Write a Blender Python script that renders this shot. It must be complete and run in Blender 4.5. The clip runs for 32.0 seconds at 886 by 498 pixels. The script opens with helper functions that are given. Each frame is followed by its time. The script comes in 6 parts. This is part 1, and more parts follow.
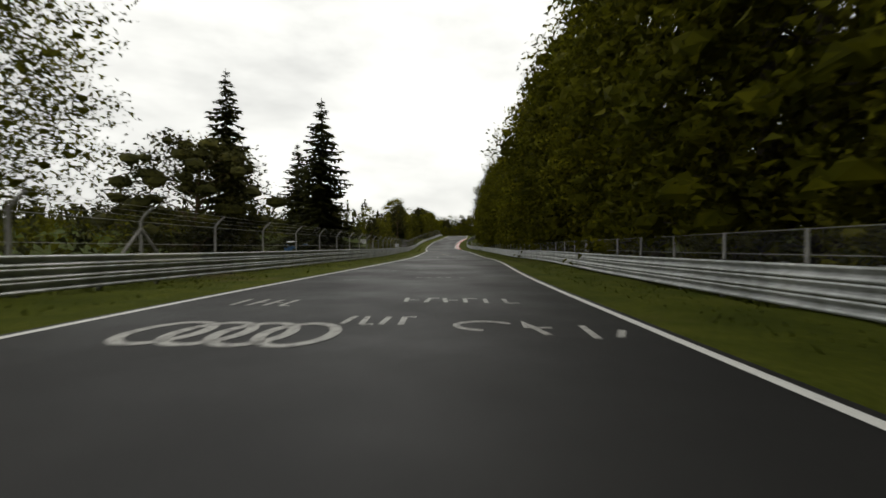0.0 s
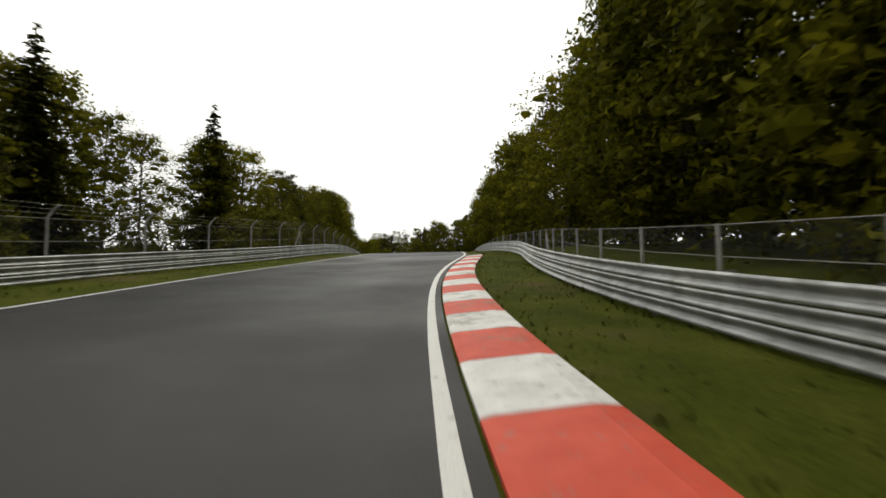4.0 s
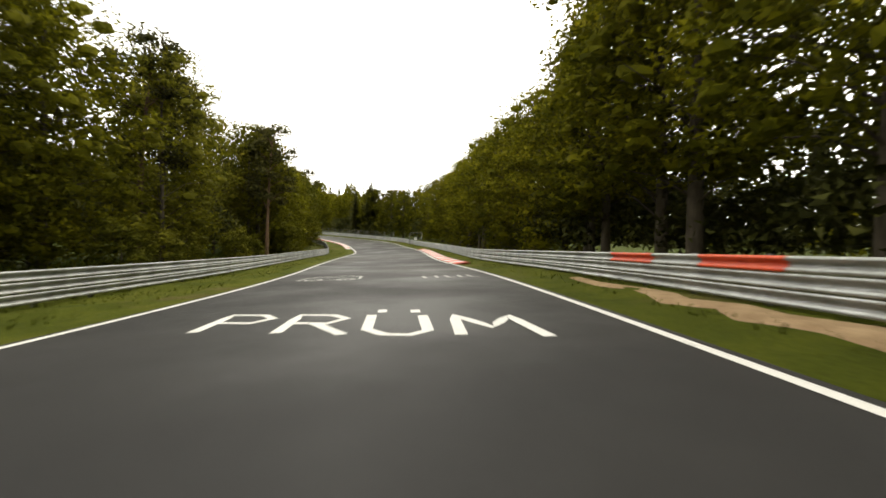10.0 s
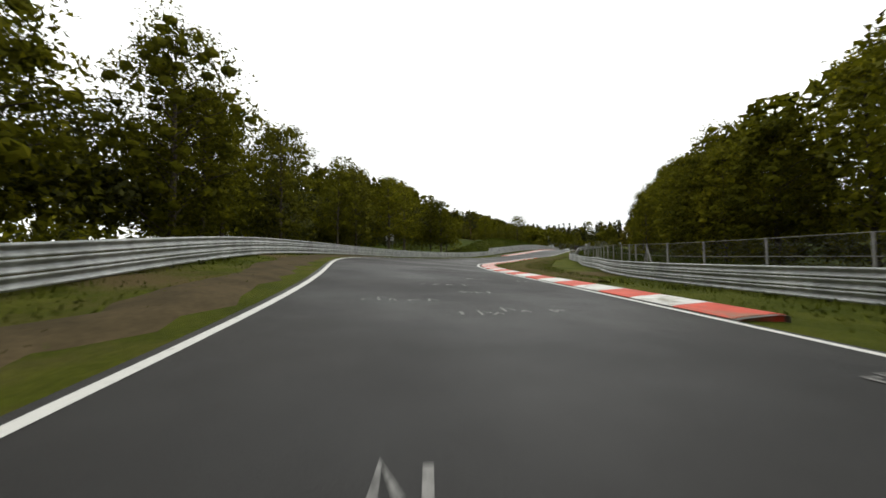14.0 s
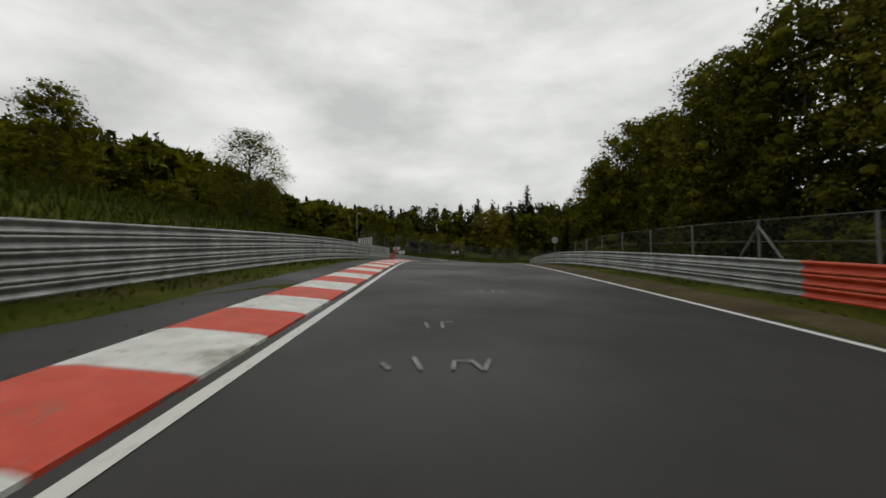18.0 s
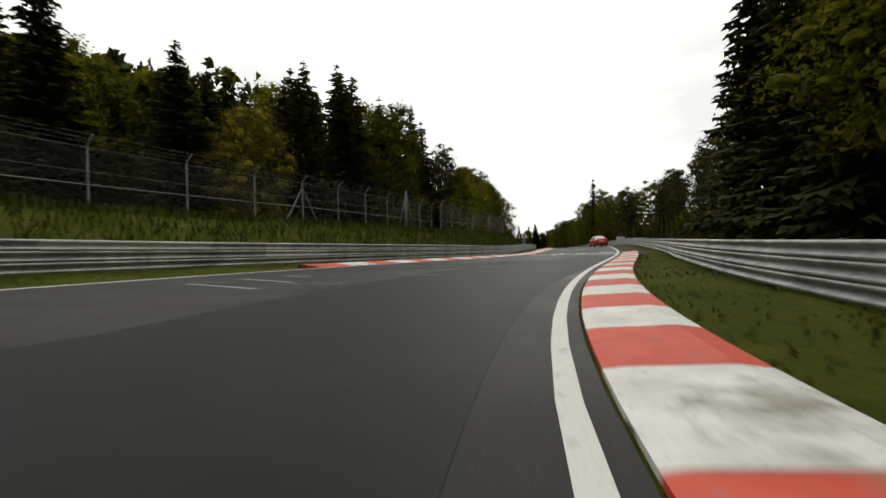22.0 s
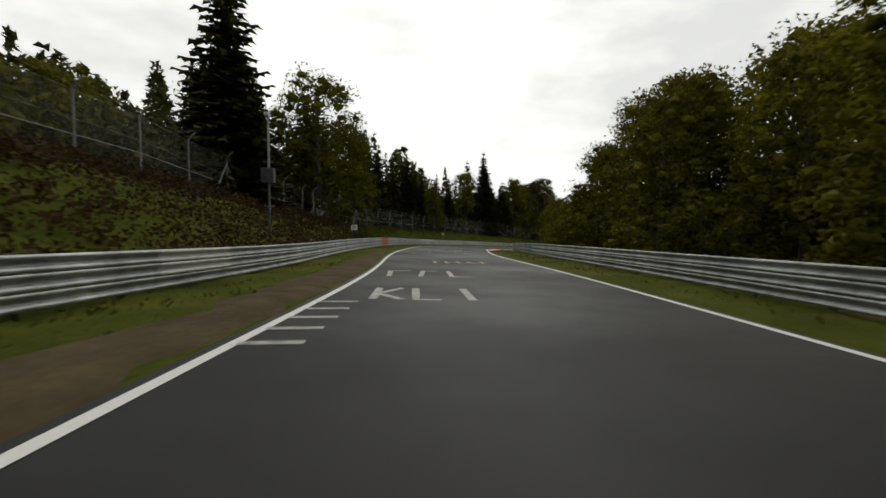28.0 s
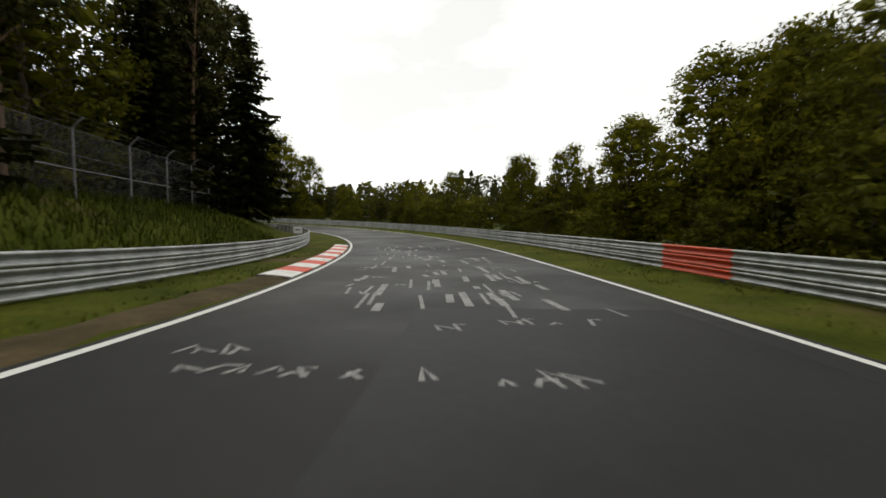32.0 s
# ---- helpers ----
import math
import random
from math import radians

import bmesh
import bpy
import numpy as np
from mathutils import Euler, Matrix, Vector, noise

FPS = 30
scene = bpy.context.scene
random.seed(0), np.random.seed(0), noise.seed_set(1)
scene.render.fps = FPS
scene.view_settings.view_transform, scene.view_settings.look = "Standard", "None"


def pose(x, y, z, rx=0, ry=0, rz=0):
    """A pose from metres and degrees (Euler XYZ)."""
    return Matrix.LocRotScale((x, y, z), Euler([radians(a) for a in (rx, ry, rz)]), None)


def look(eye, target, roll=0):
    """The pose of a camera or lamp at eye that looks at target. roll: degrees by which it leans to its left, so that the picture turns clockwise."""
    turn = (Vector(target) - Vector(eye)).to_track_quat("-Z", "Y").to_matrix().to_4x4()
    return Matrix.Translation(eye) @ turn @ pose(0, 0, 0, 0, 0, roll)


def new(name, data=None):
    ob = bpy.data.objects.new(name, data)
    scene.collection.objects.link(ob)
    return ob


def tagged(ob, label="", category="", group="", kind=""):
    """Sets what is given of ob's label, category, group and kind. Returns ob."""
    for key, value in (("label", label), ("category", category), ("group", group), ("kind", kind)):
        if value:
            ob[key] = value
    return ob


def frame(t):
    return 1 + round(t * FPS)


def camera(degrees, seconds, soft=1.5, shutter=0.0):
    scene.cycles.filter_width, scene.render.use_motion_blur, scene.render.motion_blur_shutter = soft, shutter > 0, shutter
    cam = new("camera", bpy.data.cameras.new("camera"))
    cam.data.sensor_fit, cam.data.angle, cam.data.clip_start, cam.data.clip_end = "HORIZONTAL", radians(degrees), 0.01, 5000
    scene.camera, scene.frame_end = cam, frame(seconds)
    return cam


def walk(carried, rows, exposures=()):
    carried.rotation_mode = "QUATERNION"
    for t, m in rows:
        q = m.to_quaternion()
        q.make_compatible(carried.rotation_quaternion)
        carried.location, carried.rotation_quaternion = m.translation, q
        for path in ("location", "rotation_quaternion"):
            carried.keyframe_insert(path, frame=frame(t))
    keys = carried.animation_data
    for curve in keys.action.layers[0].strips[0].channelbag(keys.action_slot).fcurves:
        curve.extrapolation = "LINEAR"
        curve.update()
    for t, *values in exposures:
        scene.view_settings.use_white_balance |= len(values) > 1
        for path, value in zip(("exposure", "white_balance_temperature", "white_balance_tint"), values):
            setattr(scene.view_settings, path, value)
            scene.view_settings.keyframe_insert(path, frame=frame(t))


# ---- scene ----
cam = camera(90.04, 32.0, soft=1.6, shutter=0.1)

# seconds, eye, yaw to the left, pitch, roll (degrees)
PATH = [
    (0, (0.00, -0.00, 1.15), -0.00, -0.84, 0.01),
    (0.5, (0.35, 17.44, 0.92), -1.04, -0.82, 0.10),
    (1, (0.87, 34.73, 0.80), -1.39, -0.62, 0.31),
    (1.5, (1.27, 51.97, 0.56), -1.37, -0.68, -1.00),
    (2, (1.70, 69.38, 0.56), -1.38, -0.51, -0.89),
    (2.5, (1.47, 86.73, 0.51), -1.79, -0.64, -0.09),
    (3, (1.67, 103.92, 0.56), -2.52, -0.86, 0.14),
    (3.5, (2.24, 120.39, 0.63), -4.47, -0.99, -0.31),
    (4, (3.49, 136.68, 1.11), -6.55, 3.92, -0.77),
    (4.5, (5.42, 152.77, 2.55), -8.10, 6.28, -1.11),
    (5, (7.00, 168.83, 4.16), -7.95, 4.97, -1.14),
    (5.5, (7.22, 185.06, 5.13), -4.90, -2.66, -0.66),
    (6, (6.41, 201.44, 4.41), -0.01, -3.43, 0.13),
    (6.5, (5.04, 218.08, 3.77), 4.53, -2.66, -0.09),
    (7, (2.27, 234.46, 3.41), 7.80, -1.78, 0.12),
    (7.5, (-0.38, 250.62, 3.22), 11.58, -2.42, 0.76),
    (8, (-4.28, 267.26, 2.69), 14.76, -2.97, 0.25),
    (8.5, (-9.39, 283.71, 2.02), 16.99, -2.93, 0.74),
    (9, (-15.30, 300.33, 1.33), 19.22, -2.43, 2.51),
    (9.5, (-22.42, 316.72, 0.80), 22.02, -2.17, 1.50),
    (10, (-30.12, 332.88, 0.46), 25.96, -0.73, 0.57),
    (10.5, (-38.55, 348.67, 0.24), 28.92, -0.44, 0.34),
    (11, (-47.71, 363.55, 0.12), 30.45, -0.41, 0.81),
    (11.5, (-56.13, 377.00, 0.32), 34.96, -0.09, 0.23),
    (12, (-65.51, 388.68, 0.43), 43.08, -0.00, 0.76),
    (12.5, (-74.76, 398.18, 0.79), 50.71, 0.39, 0.36),
    (13, (-85.65, 406.19, 1.34), 59.68, 1.75, 0.87),
    (13.5, (-97.34, 412.04, 2.15), 66.85, 3.29, 1.15),
    (14, (-109.07, 416.83, 3.21), 70.73, 3.96, 0.13),
    (14.5, (-120.70, 420.74, 4.21), 68.60, 3.48, -1.87),
    (15, (-132.57, 425.45, 5.01), 63.25, 1.87, -3.07),
    (15.5, (-144.00, 431.31, 5.72), 56.02, 1.67, -1.44),
    (16, (-154.70, 438.27, 6.37), 52.71, 1.92, -0.62),
    (16.5, (-165.22, 445.91, 7.16), 50.84, 2.76, -0.19),
    (17, (-175.68, 454.17, 8.23), 48.47, 3.99, 0.11),
    (17.5, (-186.07, 463.12, 9.56), 46.35, 4.84, 0.49),
    (18, (-196.24, 472.99, 11.02), 46.43, 3.20, 0.18),
    (18.5, (-206.54, 482.41, 12.11), 46.06, 1.10, -0.08),
    (19, (-216.35, 492.19, 12.92), 41.71, 0.13, 1.26),
    (19.5, (-226.23, 502.93, 13.28), 35.38, -0.83, 1.16),
    (20, (-233.91, 515.13, 13.18), 28.26, -1.71, -0.88),
    (20.5, (-240.58, 527.27, 13.05), 20.57, -1.51, -1.11),
    (21, (-244.04, 540.31, 12.83), 11.55, -1.25, -0.24),
    (21.5, (-245.73, 553.32, 12.52), 3.08, -0.53, 0.31),
    (22, (-244.80, 566.38, 12.33), -4.80, 0.09, -1.49),
    (22.5, (-239.81, 577.44, 12.43), -10.35, 0.53, -0.26),
    (23, (-235.19, 590.74, 12.66), -17.27, 0.89, 0.29),
    (23.5, (-229.20, 604.83, 12.81), -20.49, 0.72, 2.48),
    (24, (-224.84, 619.70, 13.08), -22.02, 0.09, 1.96),
    (24.5, (-219.86, 633.64, 13.16), -20.77, -0.11, 0.40),
    (25, (-215.02, 648.77, 13.13), -17.38, -1.03, -0.53),
    (25.5, (-211.23, 663.86, 12.90), -14.54, -1.96, 0.05),
    (26, (-207.79, 679.24, 12.56), -12.50, -2.34, -0.01),
    (26.5, (-204.81, 694.62, 12.14), -11.34, -2.52, -0.09),
    (27, (-202.05, 709.89, 11.69), -11.04, -2.65, -0.22),
    (27.5, (-199.27, 725.04, 11.19), -11.61, -2.85, -0.49),
    (28, (-196.50, 740.30, 10.71), -13.20, -3.31, 0.36),
    (28.5, (-193.35, 755.39, 10.18), -16.32, -3.46, 0.96),
    (29, (-189.57, 770.22, 9.78), -20.91, -3.16, 1.37),
    (29.5, (-184.84, 783.32, 9.30), -25.17, -3.91, -0.61),
    (30, (-178.54, 796.43, 8.38), -31.27, -4.50, -0.68),
    (30.5, (-170.45, 809.17, 7.55), -38.00, -3.53, -0.10),
    (31, (-161.31, 820.99, 6.87), -43.28, -3.36, 0.18),
    (31.5, (-151.62, 831.32, 6.07), -46.60, -3.79, -0.79),
    (32, (-141.83, 840.94, 5.43), -46.58, -4.03, 0.69),
]

# centre line of the road: x, y, z, half width, bank (degrees, right side up), about every 15 m
ROAD_A = [
    (-1.26, -68.00, 0.01, 3.94, 0.00),
    (-1.26, -51.00, 0.01, 3.94, 0.00),
    (-1.26, -34.00, 0.01, 3.94, 0.00),
    (-1.26, -17.00, 0.01, 3.94, 0.00),
    (-1.26, -0.00, 0.08, 4.01, -0.56),
    (-0.72, 17.46, -0.15, 4.03, -0.34),
    (0.57, 34.74, -0.28, 3.92, -0.32),
    (0.74, 51.98, -0.51, 3.93, -0.65),
    (0.92, 69.40, -0.52, 4.01, -0.72),
    (0.78, 86.76, -0.59, 3.89, -0.36),
    (-0.07, 104.03, -0.57, 4.12, -0.08),
    (-0.51, 120.61, -0.53, 4.08, -0.19),
    (-0.40, 137.20, -0.07, 4.15, -0.44),
    (1.02, 153.56, 1.38, 4.14, -0.49),
    (5.03, 169.25, 2.97, 4.21, -0.06),
    (6.19, 185.07, 4.02, 3.78, 0.75),
    (7.37, 201.38, 3.36, 4.11, 1.50),
    (7.22, 218.26, 2.73, 4.42, 1.69),
]
ROAD_B = [
    (2.11, 234.45, 2.29, 3.86, 1.56),
    (-1.27, 250.40, 2.06, 3.91, 1.43),
    (-6.58, 266.60, 1.49, 3.81, 1.49),
    (-11.88, 282.90, 0.79, 3.86, 2.04),
    (-17.07, 299.67, 0.04, 4.34, 2.81),
    (-24.15, 315.99, -0.46, 4.65, 2.88),
    (-31.27, 332.33, -0.72, 4.21, 2.30),
    (-39.97, 347.89, -0.91, 4.34, 1.89),
    (-49.99, 362.21, -1.10, 4.73, 2.08),
    (-58.24, 375.56, -0.94, 4.64, 2.61),
    (-66.11, 388.16, -0.80, 4.53, 3.21),
    (-74.78, 398.15, -0.42, 4.50, 3.63),
    (-84.20, 408.66, 0.32, 4.52, 3.68),
    (-96.15, 415.04, 1.17, 4.36, 2.77),
    (-108.76, 418.08, 2.13, 3.56, 0.54),
    (-120.67, 421.17, 3.15, 3.48, -2.25),
    (-133.69, 423.29, 4.17, 4.16, -4.05),
    (-145.92, 428.50, 4.88, 4.53, -4.06),
]
ROAD_C = [
    (-156.71, 435.70, 5.45, 4.63, -3.16),
    (-167.26, 443.50, 6.17, 4.65, -2.28),
    (-175.30, 454.75, 7.12, 3.98, -1.55),
    (-185.04, 464.36, 8.41, 3.46, -0.96),
    (-195.15, 474.25, 9.84, 3.43, -0.73),
    (-205.39, 483.66, 10.89, 3.43, -0.77),
    (-215.38, 493.08, 11.73, 3.84, -0.94),
    (-225.49, 503.43, 12.09, 3.95, -1.62),
    (-235.31, 514.34, 12.12, 4.00, -2.68),
    (-242.65, 526.48, 12.10, 4.23, -3.23),
    (-247.34, 539.63, 11.99, 4.49, -3.02),
    (-249.52, 553.12, 11.72, 4.47, -2.70),
    (-249.39, 566.76, 11.72, 4.47, -2.41),
    (-244.73, 578.34, 11.71, 4.43, -1.60),
    (-236.62, 591.18, 11.75, 3.56, -0.20),
    (-229.51, 604.96, 11.82, 3.51, 1.25),
    (-223.62, 619.22, 12.12, 3.48, 1.81),
    (-218.31, 633.06, 12.17, 3.73, 1.46),
]
ROAD_D = [
    (-212.66, 648.02, 12.08, 3.41, 0.90),
    (-209.25, 663.32, 11.79, 3.31, 0.40),
    (-206.81, 678.96, 11.37, 3.30, -0.09),
    (-204.24, 694.45, 10.93, 3.34, -0.49),
    (-201.53, 709.73, 10.47, 3.40, -0.80),
    (-198.59, 724.84, 9.97, 3.48, -0.93),
    (-195.39, 739.97, 9.51, 3.51, -0.77),
    (-191.93, 754.94, 8.99, 3.55, -0.62),
    (-189.57, 770.22, 8.60, 3.58, -1.01),
    (-185.41, 783.55, 8.19, 3.59, -1.95),
    (-181.24, 798.01, 7.44, 4.37, -2.57),
    (-173.54, 811.51, 6.63, 4.51, -2.56),
    (-163.80, 823.27, 5.89, 4.36, -2.32),
    (-153.06, 832.77, 5.01, 4.30, -1.90),
    (-141.54, 840.52, 4.21, 3.84, -1.25),
    (-130.98, 851.24, 3.71, 4.20, 1.00),
    (-121.39, 862.84, 3.51, 4.20, 1.00),
    (-113.72, 875.82, 3.51, 4.20, 1.00),
]
ROAD_E = [
    (-108.91, 890.13, 3.61, 4.20, 1.00),
    (-107.44, 905.15, 3.81, 4.20, 1.00),
    (-109.13, 920.14, 4.01, 4.20, 1.00),
    (-113.39, 934.59, 4.21, 4.20, 1.00),
    (-119.61, 948.29, 4.41, 4.20, 1.00),
    (-126.76, 961.49, 4.61, 4.20, 1.00),
]
ROAD = ROAD_A + ROAD_B + ROAD_C + ROAD_D + ROAD_E


def seat(eye, yaw, pitch, roll):
    y, p = radians(yaw), radians(pitch)
    way = Vector((-math.sin(y) * math.cos(p), math.cos(y) * math.cos(p), math.sin(p)))
    return look(eye, Vector(eye) + 10 * way, roll)


STOPS = [(0, -0.7, 6800), (2, -0.6, 6800), (3, -0.45, 6900), (6, -0.08, 7000), (8, 0.07, 7600), (9, 0.26, 7300), (10, 0.75, 7400), (12, 0.9, 7200), (13, 0.25, 6850), (14, -0.15, 6650), (15, -0.65, 6650), (18, -1.1, 6650), (19, -1.0, 6650), (20, -0.8, 6700), (21, -0.55, 6800), (22, -0.5, 6850), (24, -0.5, 6750), (25, -0.7, 6850), (28, -0.7, 6750), (30, -0.55, 6850), (32, -0.4, 6800)]
walk(cam, [(t, seat(eye, yaw, pitch, roll)) for t, eye, yaw, pitch, roll in PATH], [(t, stops, kelvin, 6) for t, stops, kelvin in STOPS])

# ---- world and sun: a bright overcast sky ----
world = bpy.data.worlds.new("overcast")
scene.world = world
world.use_nodes = True
wn, wl = world.node_tree.nodes, world.node_tree.links
wn.clear()


def wnode(kind, **values):
    n = wn.new(kind)
    for key, value in values.items():
        n.inputs[key].default_value = value
    return n


sky = wn.new("ShaderNodeTexSky")
sky.sky_type, sky.sun_disc = "NISHITA", False
sky.sun_elevation, sky.sun_rotation = radians(48), radians(20)
pale = wnode("ShaderNodeHueSaturation", Saturation=0.12, Value=0.16)
where = wn.new("ShaderNodeTexCoord")
flat = wn.new("ShaderNodeMapping")
flat.inputs["Scale"].default_value = (1.0, 1.0, 2.6)
cloud = wnode("ShaderNodeTexNoise", Scale=2.3, Detail=7.0, Roughness=0.55)
tone = wn.new("ShaderNodeValToRGB")
tone.color_ramp.elements[0].position, tone.color_ramp.elements[0].color = 0.36, (1.3, 1.31, 1.34, 1)
tone.color_ramp.elements[1].position, tone.color_ramp.elements[1].color = 0.62, (2.1, 2.1, 2.11, 1)
blend = wn.new("ShaderNodeMix")
blend.data_type = "RGBA"
blend.inputs["Factor"].default_value = 0.8
back = wnode("ShaderNodeBackground", Strength=1.0)
wout = wn.new("ShaderNodeOutputWorld")
wl.new(sky.outputs[0], pale.inputs["Color"])
wl.new(where.outputs["Generated"], flat.inputs["Vector"])
wl.new(flat.outputs[0], cloud.inputs["Vector"])
wl.new(cloud.outputs[0], tone.inputs[0])
wl.new(pale.outputs[0], blend.inputs["A"])
wl.new(tone.outputs[0], blend.inputs["B"])
wl.new(blend.outputs["Result"], back.inputs["Color"])
wl.new(back.outputs[0], wout.inputs[0])

sun = new("sun", bpy.data.lights.new("sun", "SUN"))
sun.data.energy, sun.data.angle, sun.data.color = 0.5, radians(25), (1.0, 0.96, 0.9)
sun.matrix_world = look((0, 0, 100), (-35, -60, 25))


# ---- materials ----
class Mat:
    """A node material with a few short ways to build it."""

    def __init__(self, name, rough=0.7, metal=0.0, spec=0.5):
        self.m = bpy.data.materials.new(name)
        self.m.use_nodes = True
        self.t = self.m.node_tree
        self.b = self.t.nodes["Principled BSDF"]
        self.b.inputs["Roughness"].default_value = rough
        self.b.inputs["Metallic"].default_value = metal
        self.b.inputs["Specular IOR Level"].default_value = spec
        self.pos = self.t.nodes.new("ShaderNodeTexCoord").outputs["Object"]

    def node(self, kind, **values):
        n = self.t.nodes.new(kind)
        for key, value in values.items():
            n.inputs[key].default_value = value
        return n

    def link(self, a, b):
        self.t.links.new(a, b)

    def noise(self, scale, detail=4.0, rough=0.55, where=None, stretch=None):
        n = self.node("ShaderNodeTexNoise", Scale=scale, Detail=detail, Roughness=rough)
        src = where or self.pos
        if stretch:
            mp = self.node("ShaderNodeMapping", Scale=stretch)
            self.link(src, mp.inputs["Vector"])
            src = mp.outputs[0]
        self.link(src, n.inputs["Vector"])
        return n.outputs[0]

    def ramp(self, fac, *stops):
        n = self.t.nodes.new("ShaderNodeValToRGB")
        e = n.color_ramp.elements
        while len(e) < len(stops):
            e.new(0.5)
        for el, (at, col) in zip(e, stops):
            el.position, el.color = at, (*col, 1)
        self.link(fac, n.inputs[0])
        return n.outputs[0]

    def mix(self, fac, a, b, how="MIX"):
        n = self.t.nodes.new("ShaderNodeMix")
        n.data_type, n.blend_type = "RGBA", how
        for key, v in (("Factor", fac), ("A", a), ("B", b)):
            if isinstance(v, (int, float)):
                n.inputs[key].default_value = v
            elif isinstance(v, tuple):
                n.inputs[key].default_value = (*v, 1)
            else:
                self.link(v, n.inputs[key])
        return n.outputs["Result"]

    def colour(self, v):
        if isinstance(v, tuple):
            self.b.inputs["Base Color"].default_value = (*v, 1)
        else:
            self.link(v, self.b.inputs["Base Color"])
        return self

    def rough(self, v):
        self.link(v, self.b.inputs["Roughness"])
        return self

    def bump(self, fac, strength=0.3, distance=0.02):
        n = self.node("ShaderNodeBump", Strength=strength, Distance=distance)
        self.link(fac, n.inputs["Height"])
        self.link(n.outputs[0], self.b.inputs["Normal"])
        return self

    def island(self):
        return self.t.nodes.new("ShaderNodeNewGeometry").outputs["Random Per Island"]

    def per_object(self):
        return self.t.nodes.new("ShaderNodeObjectInfo").outputs["Random"]


def worn(name, col, col2, scale=6.0, rough=0.6, metal=0.0, bump=0.15, spec=0.4):
    """A plain coat with two scales of wear."""
    k = Mat(name, rough, metal, spec)
    big = k.ramp(k.noise(scale, 5), (0.35, col), (0.7, col2))
    fine = k.ramp(k.noise(scale * 9, 3), (0.3, (0.72, 0.72, 0.72)), (0.7, (1.0, 1.0, 1.0)))
    k.colour(k.mix(1.0, big, fine, "MULTIPLY")).bump(k.noise(scale * 12, 3), bump, 0.006)
    return k.m


def asphalt_material():
    k = Mat("asphalt", 0.6, 0.0, 0.16)
    patch = k.ramp(k.noise(0.055, 3, 0.5), (0.42, (0.018, 0.0178, 0.0175)), (0.5, (0.0265, 0.026, 0.025)), (0.62, (0.038, 0.0362, 0.034)))
    streak = k.ramp(k.noise(0.35, 5, 0.6), (0.3, (0.75, 0.75, 0.76)), (0.72, (1.12, 1.1, 1.08)))
    grain = k.ramp(k.noise(60, 2, 0.7), (0.25, (0.6, 0.6, 0.6)), (0.75, (1.35, 1.35, 1.35)))
    c = k.mix(1.0, patch, streak, "MULTIPLY")
    k.colour(k.mix(1.0, c, grain, "MULTIPLY"))
    k.rough(k.ramp(k.noise(0.22, 4), (0.35, (0.46,) * 3), (0.65, (0.68,) * 3)))
    k.bump(k.noise(90, 2, 0.7), 0.5, 0.006)
    return k.m


def grass_material(name, a, b, c, dirt=(0.11, 0.075, 0.04)):
    k = Mat(name, 0.9, 0.0, 0.05)
    base = k.ramp(k.noise(0.5, 6, 0.62), (0.3, a), (0.5, b), (0.72, c))
    fine = k.ramp(k.noise(14, 4, 0.65), (0.25, (0.55, 0.55, 0.5)), (0.75, (1.25, 1.25, 1.2)))
    bare = k.ramp(k.noise(0.16, 5, 0.6), (0.56, (0.0,) * 3), (0.68, (0.8,) * 3))
    k.colour(k.mix(bare, k.mix(1.0, base, fine, "MULTIPLY"), dirt))
    k.bump(k.noise(22, 5, 0.7), 0.9, 0.06)
    return k.m


def leaf_material(name, dark, mid, light, sheer=0.3):
    """Foliage: each tree has its own tone, its clumps and single leaves vary round it."""
    k = Mat(name, 0.75, 0.0, 0.06)
    tree = k.ramp(k.per_object(), (0.0, dark), (0.55, mid), (1.0, light))
    clump = k.ramp(k.noise(0.6, 3, 0.6), (0.32, (0.55, 0.58, 0.55)), (0.52, (0.95, 0.95, 0.95)), (0.7, (1.4, 1.32, 1.15)))
    leaf = k.ramp(k.island(), (0.0, (0.62, 0.62, 0.58)), (0.6, (1.0, 1.0, 1.0)), (1.0, (1.35, 1.3, 1.1)))
    col = k.mix(1.0, k.mix(1.0, tree, clump, "MULTIPLY"), leaf, "MULTIPLY")
    k.colour(col)
    glow = k.node("ShaderNodeBsdfTranslucent")
    k.link(col, glow.inputs["Color"])
    mixed = k.node("ShaderNodeMixShader", Fac=sheer)
    k.link(k.b.outputs[0], mixed.inputs[1])
    k.link(glow.outputs[0], mixed.inputs[2])
    k.link(mixed.outputs[0], k.t.nodes["Material Output"].inputs["Surface"])
    return k.m


def bark_material(name, a, b):
    k = Mat(name, 0.9, 0.0, 0.15)
    k.colour(k.ramp(k.noise(5, 6, 0.65, stretch=(1, 1, 0.25)), (0.3, a), (0.7, b)))
    k.bump(k.noise(12, 5, 0.7, stretch=(1, 1, 0.2)), 0.8, 0.04)
    return k.m


